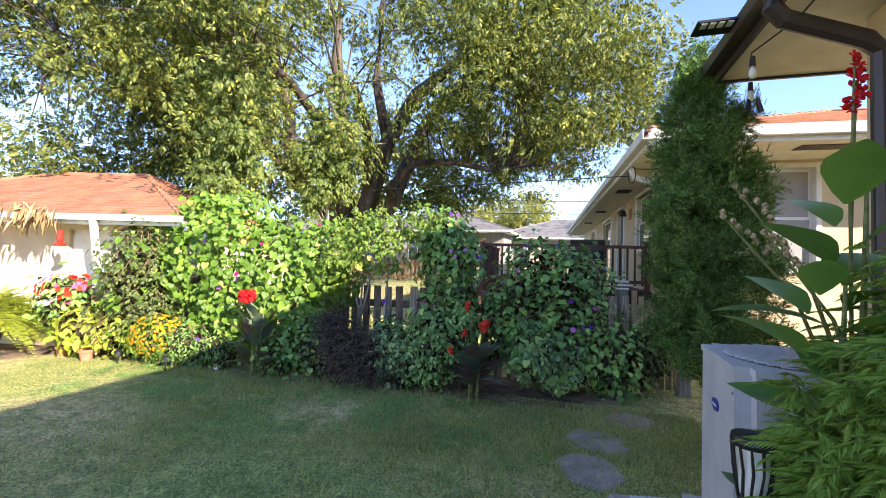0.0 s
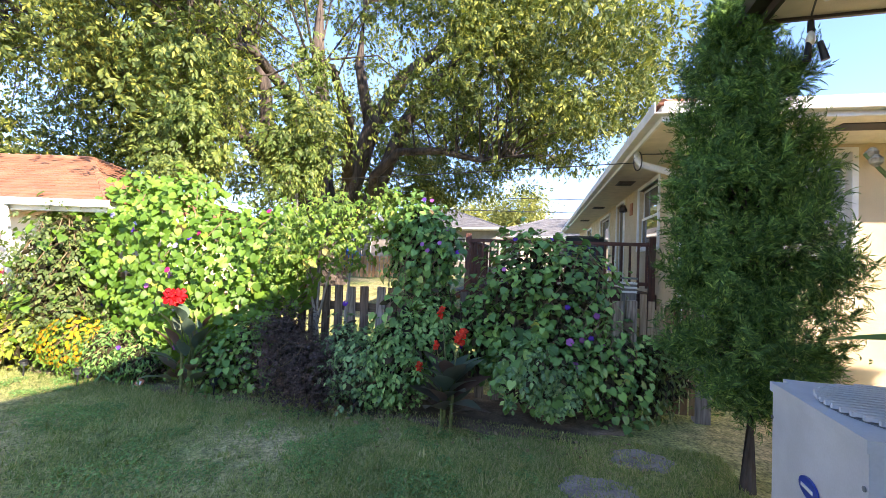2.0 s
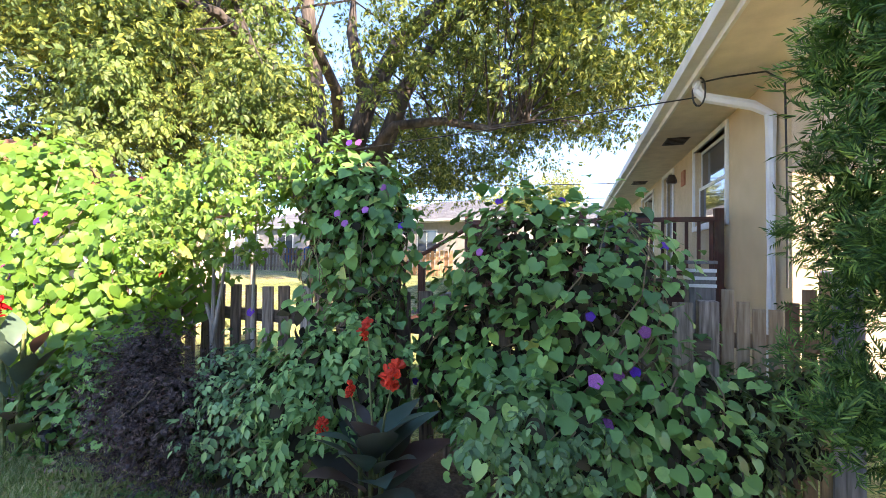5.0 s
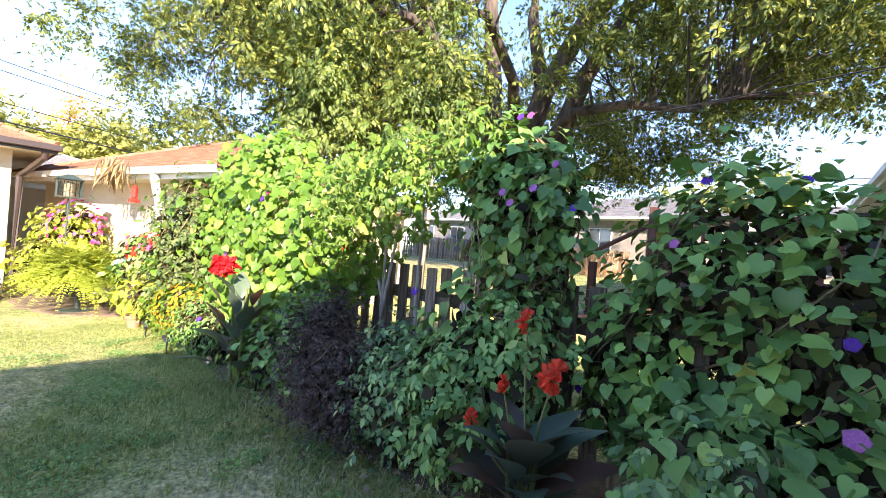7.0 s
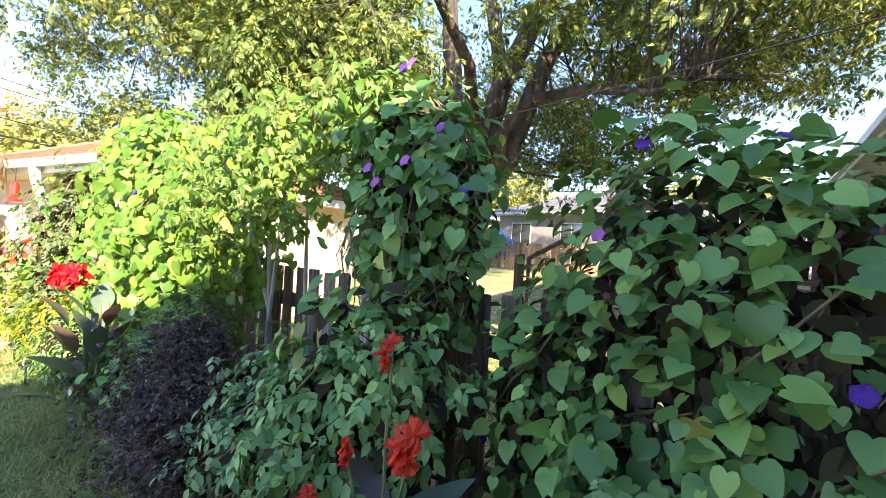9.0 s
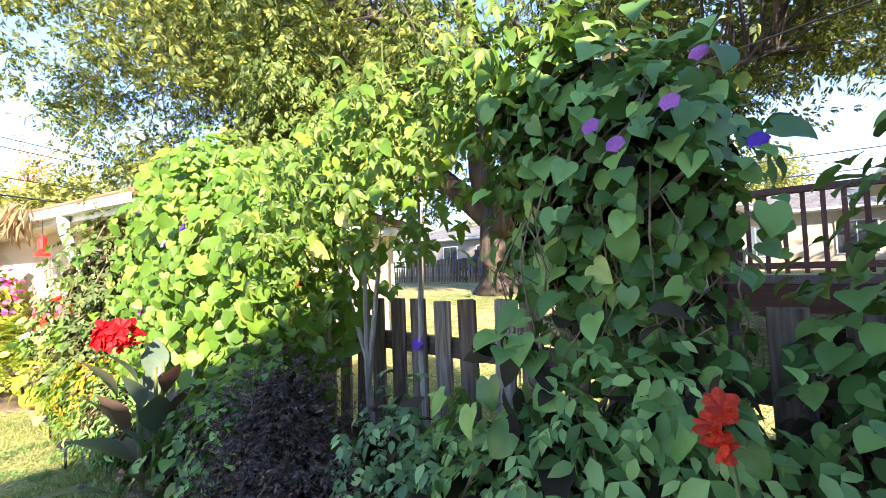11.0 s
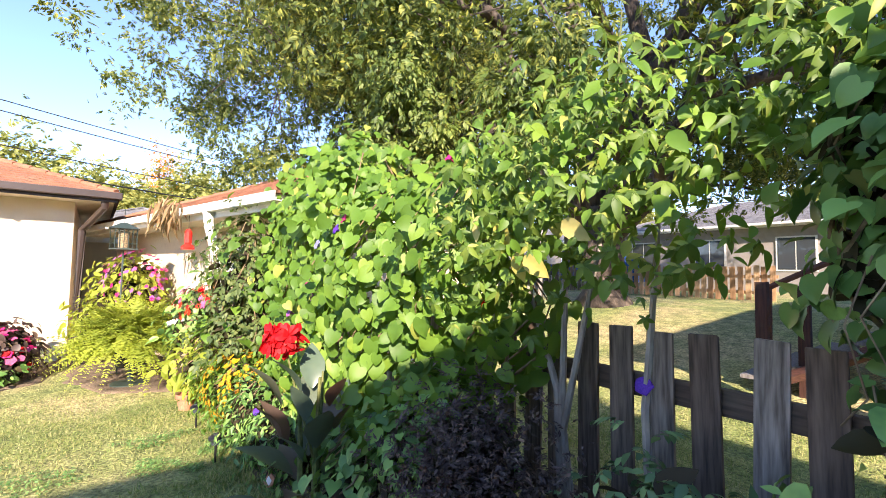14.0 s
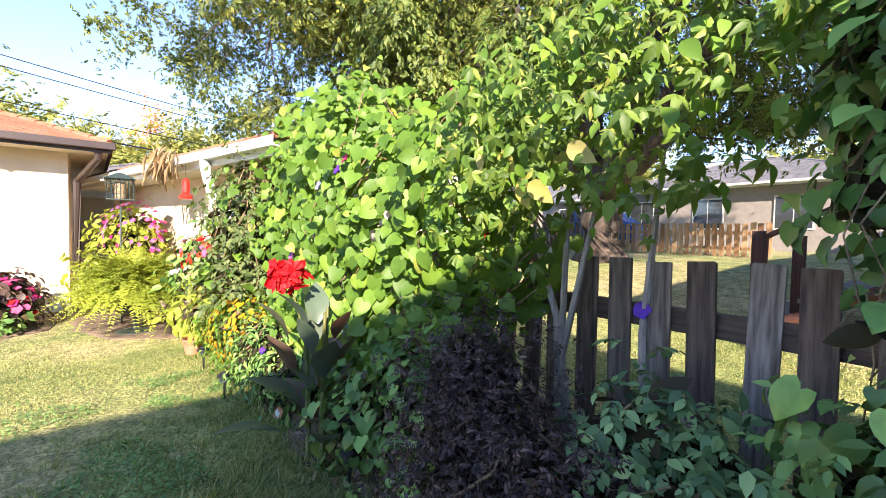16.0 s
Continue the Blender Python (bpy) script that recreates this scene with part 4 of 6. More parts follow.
# dense small-leaved climber at the garage corner
v = root("climbing_shrub", label="grey-green small-leaved climber at the garage corner", category="vine")
CLIMB = [(-5.95, 5.0, 1.15, 0.5, 0.4, 0.85), (-5.7, 4.95, 0.6, 0.5, 0.35, 0.5)]
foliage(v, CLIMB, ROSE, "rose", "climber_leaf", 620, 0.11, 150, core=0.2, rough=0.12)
foliage(v, CLIMB, HEART, "heart", "bright_leaf", 130, 0.1, 80, core=0, layers=((1.05, 1.0),))
vines(v, CLIMB, 20)

# morning glory column
v = root("morning_glory_vine", label="dark green morning glory column with violet flowers on a trellis", category="vine")
COLUMN = [(-1.25, 5.48, 1.85, 0.3, 0.28, 0.28), (-1.08, 5.46, 1.6, 0.32, 0.28, 0.34), (-1.1, 5.48, 1.25, 0.28, 0.2, 0.3), (-1.36, 5.5, 1.55, 0.18, 0.2, 0.3)]
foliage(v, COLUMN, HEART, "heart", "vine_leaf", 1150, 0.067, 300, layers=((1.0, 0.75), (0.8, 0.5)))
vines(v, COLUMN, 40)
part("trellis_post", box(-1.12, 5.5, 0.0, -1.06, 5.56, 1.9, 0.004), M["grey_post"], v)
for at, mt in (((-1.03, 5.03, 1.68), "violet_pink"), ((-0.86, 5.06, 1.7), "violet_pink"), ((-0.97, 5.02, 1.62), "violet_pink"), ((-1.1, 5.25, 2.16), "purple"), ((-1.0, 5.2, 2.14), "violet_pink"), ((-0.82, 5.2, 1.85), "violet_pink"), ((-0.72, 5.25, 1.62), "purple")):
    bloom(v, at, mt, 0.023)

bm = bmesh.new()
for k in range(46):
    x0, y0, z0 = random.uniform(-1.45, -0.75), random.uniform(5.15, 5.4), random.uniform(1.1, 1.65)
    dx, dz = random.uniform(-0.12, 0.12), random.uniform(0.15, 0.6)
    tube([(x0, y0, z0), (x0 + dx, y0 - 0.04, z0 - 0.4 * dz), (x0 + 0.3 * dx, y0 - 0.02, z0 - 0.8 * dz), (x0 + 1.4 * dx, y0 + 0.02, z0 - dz)], 0.003, 4, bm)
tagged(part("hanging_tangle", bm, M["dry_stem"], v), kind="stuff")
trail = [(-1.25, 5.1, 0.95, 0.18, 0.12, 0.3), (-0.85, 5.15, 1.0, 0.2, 0.12, 0.28)]
foliage(v, trail, HEART, "heart", "vine_leaf", 70, 0.07, 60, layers=((1.0, 1.0),))

g_ = root("gate_creeper", label="thin yellow-green creeper growing up the gate", category="vine")
foliage(g_, [(1.22, 5.72, 0.45, 0.2, 0.12, 0.45), (1.4, 5.75, 0.6, 0.16, 0.1, 0.35)], LANCE, "lance", "climber_leaf", 420, 0.07, 60, rough=0.04)

# morning glory mound
v = root("morning_glory_vine", label="large shaded mound of morning glory over the fence", category="vine")
MOUND = [(-0.04, 5.75, 1.17, 0.48, 0.45, 0.7), (0.36, 5.75, 1.06, 0.48, 0.45, 0.7), (0.8, 5.7, 0.42, 0.4, 0.4, 0.52), (-0.46, 5.65, 0.78, 0.3, 0.28, 0.46), (0.2, 5.62, 0.58, 0.62, 0.38, 0.42)]
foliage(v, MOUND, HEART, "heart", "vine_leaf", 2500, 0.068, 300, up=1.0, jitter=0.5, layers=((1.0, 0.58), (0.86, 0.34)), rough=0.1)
vines(v, MOUND, 35)
scatter_blooms(v, MOUND, 12, ["purple", "purple", "violet_pink"], 0.028)
bloom(v, (0.4, 5.22, 0.81), "violet_pink", 0.038)
bloom(v, (0.45, 5.2, 0.6), "violet_pink", 0.038)

# broad-leaved shrub with bare grey stems
s = root("lilac_shrub", label="tall light green shrub with bare grey stems by the fence", category="shrub")
TALL = [(-2.35, 5.3, 1.8, 0.42, 0.36, 0.36), (-2.0, 5.3, 1.75, 0.4, 0.34, 0.42), (-2.6, 5.25, 1.5, 0.35, 0.32, 0.3), (-1.75, 5.35, 1.95, 0.28, 0.25, 0.2), (-1.5, 5.3, 2.06, 0.22, 0.22, 0.2)]
foliage(s, TALL, WHORL, "whorl", "shoot_leaf", 480, 0.06, 220, layers=((1.0, 1.0), (0.75, 0.6), (0.45, 0.5)), jitter=0.5, core=0, lean=(0.7, -0.3, 0))
foliage(s, TALL, OVAL, "oval", "bright_leaf", 260, 0.065, 70, layers=((1.0, 1.0), (0.7, 0.6)), jitter=0.5, core=0, lean=(0.7, -0.3, 0))
for a, b in (((-2.1, 5.3, 1.9), (-2.02, 5.22, 2.36)), ((-2.3, 5.3, 1.9), (-2.32, 5.24, 2.18)), ((-1.85, 5.3, 1.95), (-1.72, 5.2, 2.2)), ((-2.55, 5.25, 1.65), (-2.7, 5.15, 1.95))):
    part("shoot", tube([a, b], [0.008, 0.003], 5), M["stem"], s)
    q = np.array([Vector(a).lerp(Vector(b), k / 9) for k in range(10)])
    leaf_pieces("leaf", "pointed", POINTED, q, dirs(10, (0, -0.7, 0.8), 0.5), dirs(10, (0, -0.1, 0.7), 0.9), rng.uniform(0.05, 0.1, 10), M["shoot_leaf"], s)
for a, b, c in (((-2.42, 5.45, 0), (-2.44, 5.42, 0.9), (-2.6, 5.3, 1.6)), ((-2.36, 5.42, 0), (-2.4, 5.4, 0.8), (-2.3, 5.3, 1.9)), ((-2.28, 5.4, 0), (-2.38, 5.38, 0.75), (-2.1, 5.3, 1.8)), ((-2.05, 5.5, 0), (-2.06, 5.45, 0.9), (-1.95, 5.35, 1.7))):
    part("stem", tube([a, b, c], [0.022, 0.017, 0.006], 7), M["bark_pale"], s)
leaf_pieces("leaf", "oval", OVAL, np.array([(-2.55, 5.05, 1.66), (-2.47, 5.06, 1.62), (-2.15, 5.05, 1.6), (-2.35, 5.05, 1.5), (-2.3, 5.03, 1.48)]), dirs(5, (0.2, -1, 0.2), 0.2), dirs(5, (0.3, 0, -1), 0.4), np.full(5, 0.12), M["yellow_leaf"], s)


bloom(s, (-2.05, 5.42, 1.0), "purple", 0.035)
bloom(s, (-2.7, 5.2, 1.28), "red", 0.04, (0, -1, 0.3), "canna")
low = root("withered_plant", label="withered brown leaves among green weeds by the fence", category="plant")
foliage(low, [(-1.5, 5.1, 0.25, 0.3, 0.2, 0.2)], OVAL, "oval", "dead_leaf", 26, 0.09, 26, layers=((1.0, 1.0),))
foliage(low, [(-1.55, 5.15, 0.25, 0.35, 0.22, 0.25)], OVAL, "oval", "vine_leaf", 120, 0.1, 80)


def canna(x, y, h, n, mat, flowers, spread=0.28, fl="orange_red", label="", stems=3, lift0=0.55, lift1=1.3, zlo=0.1, zhi=0.72, loose=0.05):
    c = root("canna_lily", pose(x, y, 0), label=label, category="flower")
    for k in range(stems):
        a = 2.1 * k
        part("stalk", tube([(0.05 * math.cos(a), 0.05 * math.sin(a), 0), (0.06 * math.cos(a), 0.06 * math.sin(a), h * 0.6), (0.08 * math.cos(a), 0.08 * math.sin(a), h)], [0.018, 0.014, 0.006], 7), M["stem"], c)
    pos, nn, tip, sc = [], [], [], []
    for i in range(n):
        a = i * 2.4 + random.uniform(-0.3, 0.3)
        u = (i + 0.5) / n
        z = h * (zlo + (zhi - zlo) * u)
        d = np.array([math.cos(a), math.sin(a), 0.0])
        lift = lift0 + lift1 * u
        t = d + np.array([0, 0, lift])
        pos.append(d * loose * random.uniform(0.4, 1.2) + np.array([0, 0, z]))
        tip.append(t)
        nn.append(np.array([0, 0, 1.0]) - d * lift + rng.normal(0, 0.18, 3))
        sc.append(spread * 2.0 * random.uniform(0.8, 1.15) * (1 - 0.25 * u))
    leaf_pieces("leaf", "big", BIG, np.array(pos), np.array(nn), np.array(tip), np.array(sc), M[mat], c)
    for fx, fy, fz, size in flowers:
        part("flower_stalk", tube([(0.03, 0, h * 0.5), (fx * 0.6, fy * 0.6, fz * 0.75), (fx, fy, fz)], [0.008, 0.006, 0.004], 5), M["stem"], c)
        for k in range(3 if size < 0.1 else 0):
            bloom(c, (fx + random.uniform(-0.3, 0.3) * size, fy + random.uniform(-0.3, 0.3) * size, fz + size * 0.55 * (k - 1)), fl, size * 0.6, (random.uniform(-0.6, 0.6), -0.8, random.uniform(0.2, 0.9)), "canna")
        for k in range(9 if size > 0.1 else 0):
            q = Vector((random.gauss(0, 1), random.gauss(0, 1), random.gauss(0, 0.8))).normalized()
            bloom(c, Vector((fx, fy, fz)) + q * size * 0.4, fl, size * 0.55, q + Vector((0, -0.3, 0.3)), "canna")
    return c


canna(-0.68, 4.86, 0.5, 24, "canna_dark", [(-0.1, 0.12, 1.02, 0.055), (0.12, 0.0, 0.82, 0.075), (-0.1, -0.05, 0.74, 0.045), (-0.24, -0.08, 0.54, 0.045)], 0.21, "orange_red", "bronze-leaved canna with orange-red flowers in the bed", 3, 0.45, 1.6, 0.25, 0.95)
canna(-3.5, 4.72, 0.85, 24, "canna_dark", [(-0.05, -0.15, 1.05, 0.115)], 0.155, "red", "dark-leaved canna with one red flower head", 4, 0.5, 2.8, 0.15, 0.92, 0.15)
# green cannas beside the air conditioner
canna(1.36, 2.16, 1.95, 8, "canna_green", [(0.13, 0.16, 2.28, 0.06), (0.14, 0.18, 2.38, 0.055), (0.13, 0.17, 2.46, 0.04)], 0.22, "red", "tall green canna with a red flower beside the air conditioner", 1, 0.45, 0.7, 0.62, 0.95)
canna(1.18, 1.95, 1.5, 8, "canna_green", [], 0.19, "red", "green canna in front of the air conditioner", 1, 0.4, 0.7, 0.6, 1.0)
canna(1.12, 2.18, 0.95, 8, "canna_green", [], 0.17, "red", "low green canna against the air conditioner", 1, 0.1, 0.8)


def seed_stalk(x, y, h, lean):
    d = root("canna_seed_stalk", pose(x, y, 0), label="dry brown canna seed stalk beside the air conditioner", category="plant")
    part("stalk", tube([(0, 0, 0), (lean * 0.12, 0, h * 0.55), (lean * 0.45, 0, h * 0.8), (lean, 0.02, h)], [0.011, 0.009, 0.007, 0.004], 6), M["stem"], d)
    for k in range(9):
        z = h - 0.022 * k
        q = Vector((lean * (1 - 0.05 * k) + random.uniform(-0.02, 0.02), random.uniform(-0.02, 0.03), z))
        part("seed_pod", lathe([(0.003, -0.014), (0.012, -0.006), (0.013, 0.004), (0.004, 0.014)], 7, at=q), M["seed"], d)


seed_stalk(1.45, 2.16, 1.9, -0.46)
seed_stalk(1.46, 2.24, 1.8, -0.5)
seed_stalk(1.48, 2.1, 1.7, -0.4)


def bush(name, blobs, tmpl, key, mat, n, size, label, category="shrub", pieces=120, face=(0, -1, 0.6), stems=12, **kw):
    b = root(name, label=label, category=category)
    foliage(b, blobs, tmpl, key, mat, n, size, pieces, face, **kw)
    vines(b, blobs, stems)
    return b


b = bush("leafy_shrub", [(-1.2, 5.1, 0.55, 0.32, 0.3, 0.42), (-0.95, 5.2, 0.75, 0.22, 0.2, 0.35)], ROSE, "rose", "soft_leaf", 420, 0.12, "soft green cut-leaved plant in the bed")
b = bush("rose_bush", [(-1.65, 5.05, 0.36, 0.36, 0.3, 0.34), (-1.85, 5.15, 0.5, 0.25, 0.22, 0.32)], ROSE, "rose", "rose_leaf", 420, 0.1, "blue-green rose bush without flowers", pieces=100)
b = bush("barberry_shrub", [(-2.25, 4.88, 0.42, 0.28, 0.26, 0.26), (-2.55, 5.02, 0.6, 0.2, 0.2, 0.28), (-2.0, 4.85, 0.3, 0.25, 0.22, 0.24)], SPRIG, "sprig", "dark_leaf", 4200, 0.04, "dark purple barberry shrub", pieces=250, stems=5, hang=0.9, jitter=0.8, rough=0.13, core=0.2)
b = bush("dahlia_plant", [(0.06, 5.15, 0.5, 0.34, 0.24, 0.26), (0.36, 5.25, 0.4, 0.26, 0.2, 0.22)], HEART, "heart", "soft_leaf", 300, 0.075, "light green heart-leaved plant in front of the mound", pieces=150)
foliage(b, [(0.02, 5.05, 0.55, 0.24, 0.2, 0.2), (0.25, 5.15, 0.42, 0.28, 0.2, 0.2)], ROSE, "rose", "rose_leaf", 200, 0.11, 60)
b = bush("bindweed", [(-3.0, 5.1, 0.42, 0.4, 0.3, 0.42), (-3.3, 4.95, 0.3, 0.3, 0.25, 0.3)], HEART, "heart", "vine_leaf", 460, 0.062, "heart-leaved bindweed at the foot of the fence", "vine")
b = bush("chrysanthemum", [(-5.25, 4.8, 0.36, 0.38, 0.3, 0.3)], LANCE, "lance", "bright_leaf", 1300, 0.055, "yellow-flowering chrysanthemum mound in the bed", "flower", pieces=60)
scatter_blooms(b, [(-5.25, 4.8, 0.38, 0.38, 0.3, 0.3)], 300, ["yellow", "amber"], 0.022, "daisy", keep=0.15)
b = bush("aster_plant", [(-4.72, 4.85, 0.32, 0.36, 0.3, 0.3), (-4.3, 4.9, 0.25, 0.3, 0.28, 0.24)], LANCE, "lance", "vine_leaf", 1300, 0.06, "green aster with a few purple flowers", "flower", pieces=60)
scatter_blooms(b, [(-4.75, 4.85, 0.32, 0.36, 0.3, 0.3)], 7, ["purple"], 0.03)
b = bush("coleus", [(-6.55, 4.7, 0.42, 0.42, 0.3, 0.3), (-6.0, 4.75, 0.4, 0.3, 0.28, 0.28)], OVAL, "oval", "fern", 360, 0.11, "variegated yellow-green coleus in pots", "plant")
foliage(b, [(-6.1, 4.7, 0.42, 0.3, 0.25, 0.25)], OVAL, "oval", "dead_leaf", 60, 0.08, 30)
b = bush("begonia", [(-7.05, 4.75, 0.75, 0.4, 0.3, 0.4)], OVAL, "oval", "vine_leaf", 300, 0.11, "begonia with red and orange flowers below the garage eave", "flower")
scatter_blooms(b, [(-7.05, 4.75, 0.95, 0.42, 0.3, 0.25)], 60, ["red", "orange_red", "pink"], 0.045, "daisy", keep=0.0)
b = bush("phlox", [(-8.95, 4.1, 1.05, 0.5, 0.4, 0.5), (-9.2, 3.9, 0.6, 0.4, 0.4, 0.5)], OVAL, "oval", "fern", 520, 0.11, "yellow-green bush with pink flowers beside the outbuilding", "flower", face=(1, -0.3, 0.5))
scatter_blooms(b, [(-8.85, 4.15, 1.15, 0.5, 0.4, 0.48)], 110, ["pink", "violet_pink", "magenta"], 0.03, "daisy", face=(1, -0.3, 0.6), keep=0.2)
b = bush("petunia_bed", [(-8.75, 2.7, 0.3, 0.45, 0.5, 0.4), (-8.5, 2.2, 0.2, 0.4, 0.4, 0.25)], OVAL, "oval", "dark_leaf", 500, 0.12, "purple-leaved coleus among red and magenta petunias", "flower", face=(1, 0.2, 0.6))
scatter_blooms(b, [(-8.7, 2.6, 0.26, 0.5, 0.55, 0.38)], 56, ["magenta", "red", "pink"], 0.05, "funnel", face=(1, 0.2, 0.6), keep=0.2)
foliage(b, [(-8.35, 2.75, 0.12, 0.3, 0.35, 0.14)], OVAL, "oval", "vine_leaf", 150, 0.09, 20, face=(1, 0, 0.6))


def fern(x, y, z, n, r):
    f = root("boston_fern", pose(x, y, 0), label="large yellow-green fern spilling over its stand", category="fern")
    part("pot", lathe([(0.15, z - 0.25), (0.2, z - 0.02), (0.21, z)], 18), M["black"], f)
    part("stand", lathe([(0.2, 0), (0.2, 0.03), (0.03, 0.05), (0.03, z - 0.26), (0.16, z - 0.25)], 14), M["iron"], f, "dark metal stand")
    leaflet = LANCE
    pos, nn, tip, sc = [], [], [], []
    for i in range(n):
        a, el = random.uniform(0, 6.283), math.radians(random.uniform(8, 84))
        L = r * random.uniform(0.8, 1.15)
        d = Vector((math.cos(a), math.sin(a), 0))
        bow = random.uniform(-0.25, 0.25)
        side = Vector((-d.y, d.x, 0))
        sag = random.uniform(0.3, 0.95)
        curve = [(d + side * bow * t) * L * t * (math.cos(el) + 0.3 * t * math.sin(el)) + Vector((0, 0, z + L * (math.sin(el) * t - sag * t ** 2.3))) for t in (k / 32 for k in range(34))]
        for k in range(3, 33):
            t = k / 32
            p = curve[k].lerp(curve[k + 1], random.random())
            if p.z < 0.05:
                break
            along = (curve[k + 1] - curve[k - 1]).normalized()
            over = along.cross(side)
            over = over if over.dot(d + Vector((0, 0, 1))) > 0 else -over
            for sgn in (-1, 1):
                pos.append(p)
                tip.append(side * sgn + along * 0.5 - over * 0.1)
                nn.append(over + Vector((random.gauss(0, 0.15), random.gauss(0, 0.15), random.gauss(0, 0.15))))
                sc.append(0.075 * math.sin(math.pi * min(1, 0.3 + 0.72 * t)) + 0.006)
    leaf_cloud("fronds", leaflet, np.array(pos), np.array(nn), np.array(tip), np.array(sc), M["fern"], f)


fern(-7.6, 4.1, 0.48, 480, 0.86)


def arborvitae(x, y, h, r):
    a = root("arborvitae", pose(x, y, 0), label="tall narrow dark green arborvitae beside the house", category="tree")
    part("trunk", tube([(0, 0, -0.05), (0.02, 0, 1.0), (-0.05, 0, h * 0.92)], [0.06, 0.045, 0.01], 8), M["bark"], a)
    n, per = 520, 54
    z = rng.uniform(0.55, h - 0.03, n * 3)
    prof = np.interp(z / h, [0.14, 0.2, 0.26, 0.33, 0.46, 0.6, 0.75, 0.88, 0.96, 1.0], [0.2, 0.6, 0.86, 0.97, 1.0, 0.84, 0.66, 0.45, 0.24, 0.03])
    keep = rng.uniform(0, 1, n * 3) < prof + 0.08
    z, prof = z[keep][:n], prof[keep][:n]
    n = len(z)
    ang = rng.uniform(0, 2 * np.pi, n)
    lump = np.array([noise.noise((math.cos(q) * 2.2, math.sin(q) * 2.2, w * 2.6)) for q, w in zip(ang, z)])
    rad = r * prof * (1 + 0.6 * lump) * np.where(rng.uniform(0, 1, n) < 0.4, rng.uniform(0.1, 0.65, n), rng.uniform(0.75, 1.02, n))
    d = np.stack([np.cos(ang), np.sin(ang), np.zeros(n)], 1)
    tuft = d * rad[:, None] + np.stack([-0.13 * (z / h) ** 2, np.zeros(n), z], 1)
    grow = d * 0.75 + np.array([0, 0, 0.75]) + rng.normal(0, 0.25, (n, 3))
    d, tuft, grow = np.repeat(d, per, 0), np.repeat(tuft, per, 0), np.repeat(grow, per, 0)
    N = n * per
    size = np.repeat(rng.uniform(0.028, 0.05, n), per)[:, None]
    ball = rng.normal(size=(N, 3)) * size + grow * rng.uniform(-1.6, 1.6, (N, 1)) * size
    pos = tuft + ball
    tip = grow + ball * 7 + rng.normal(size=(N, 3)) * 0.3
    nn = d * 0.6 + np.array([0, 0, 0.35]) + rng.normal(size=(N, 3)) * 0.75
    leaf_cloud("crown", THUJA, pos, nn, tip, rng.uniform(0.045, 0.105, N), M["conifer"], a)
    m = 160
    zb = rng.uniform(0.8, h * 0.85, m)
    ab = rng.uniform(0, 6.28, m)
    bm = bmesh.new()
    for q, w in zip(ab, zb):
        rr = r * 0.5 * min(1, (h - w) / (0.55 * h))
        tube([(0, 0, w - 0.15), (rr * math.cos(q), rr * math.sin(q), w + 0.1)], [0.012, 0.004], 4, bm)
    tagged(part("twig_tangle", bm, M["bark"], a), kind="stuff")


arborvitae(1.6, 4.55, 3.6, 0.5)


def feathery(x, y, h, n):
    f = root("cosmos_plant", pose(x, y, 0), label="feathery light green plant in front of the house wall", category="plant")
    pos, nn, tip, sc = [], [], [], []
    bm = bmesh.new()
    for i in range(26):
        a, rr = random.uniform(0, 6.28), random.uniform(0.05, 0.36)
        hh = h * random.uniform(0.6, 1.0)
        top = Vector((rr * math.cos(a), rr * math.sin(a), hh))
        tube([(0.3 * top.x, 0.3 * top.y, 0), (0.6 * top.x, 0.6 * top.y, hh * 0.6), top], [0.008, 0.006, 0.002], 4, bm)
        for k in range(n // 26):
            t = random.uniform(0.25, 1.0)
            p = Vector((top.x * (0.3 + 0.7 * t), top.y * (0.3 + 0.7 * t), hh * t))
            b2 = random.uniform(0, 6.28)
            d = Vector((math.cos(b2), math.sin(b2), random.uniform(-0.1, 0.6)))
            pos.append(p)
            tip.append(d)
            nn.append(Vector((random.gauss(0, 0.3), random.gauss(0, 0.3), 1)))
            sc.append(random.uniform(0.07, 0.15))
    tagged(part("vine_tangle", bm, M["stem"], f), kind="stuff")
    leaf_cloud("leaves", FEATHER, np.array(pos), np.array(nn), np.array(tip), np.array(sc), M["feather"], f)


feathery(1.34, 1.72, 1.5, 4200)
feathery(1.5, 2.0, 1.68, 2600)
feathery(1.62, 1.6, 1.75, 1800)
feathery(1.42, 1.4, 1.35, 2600)


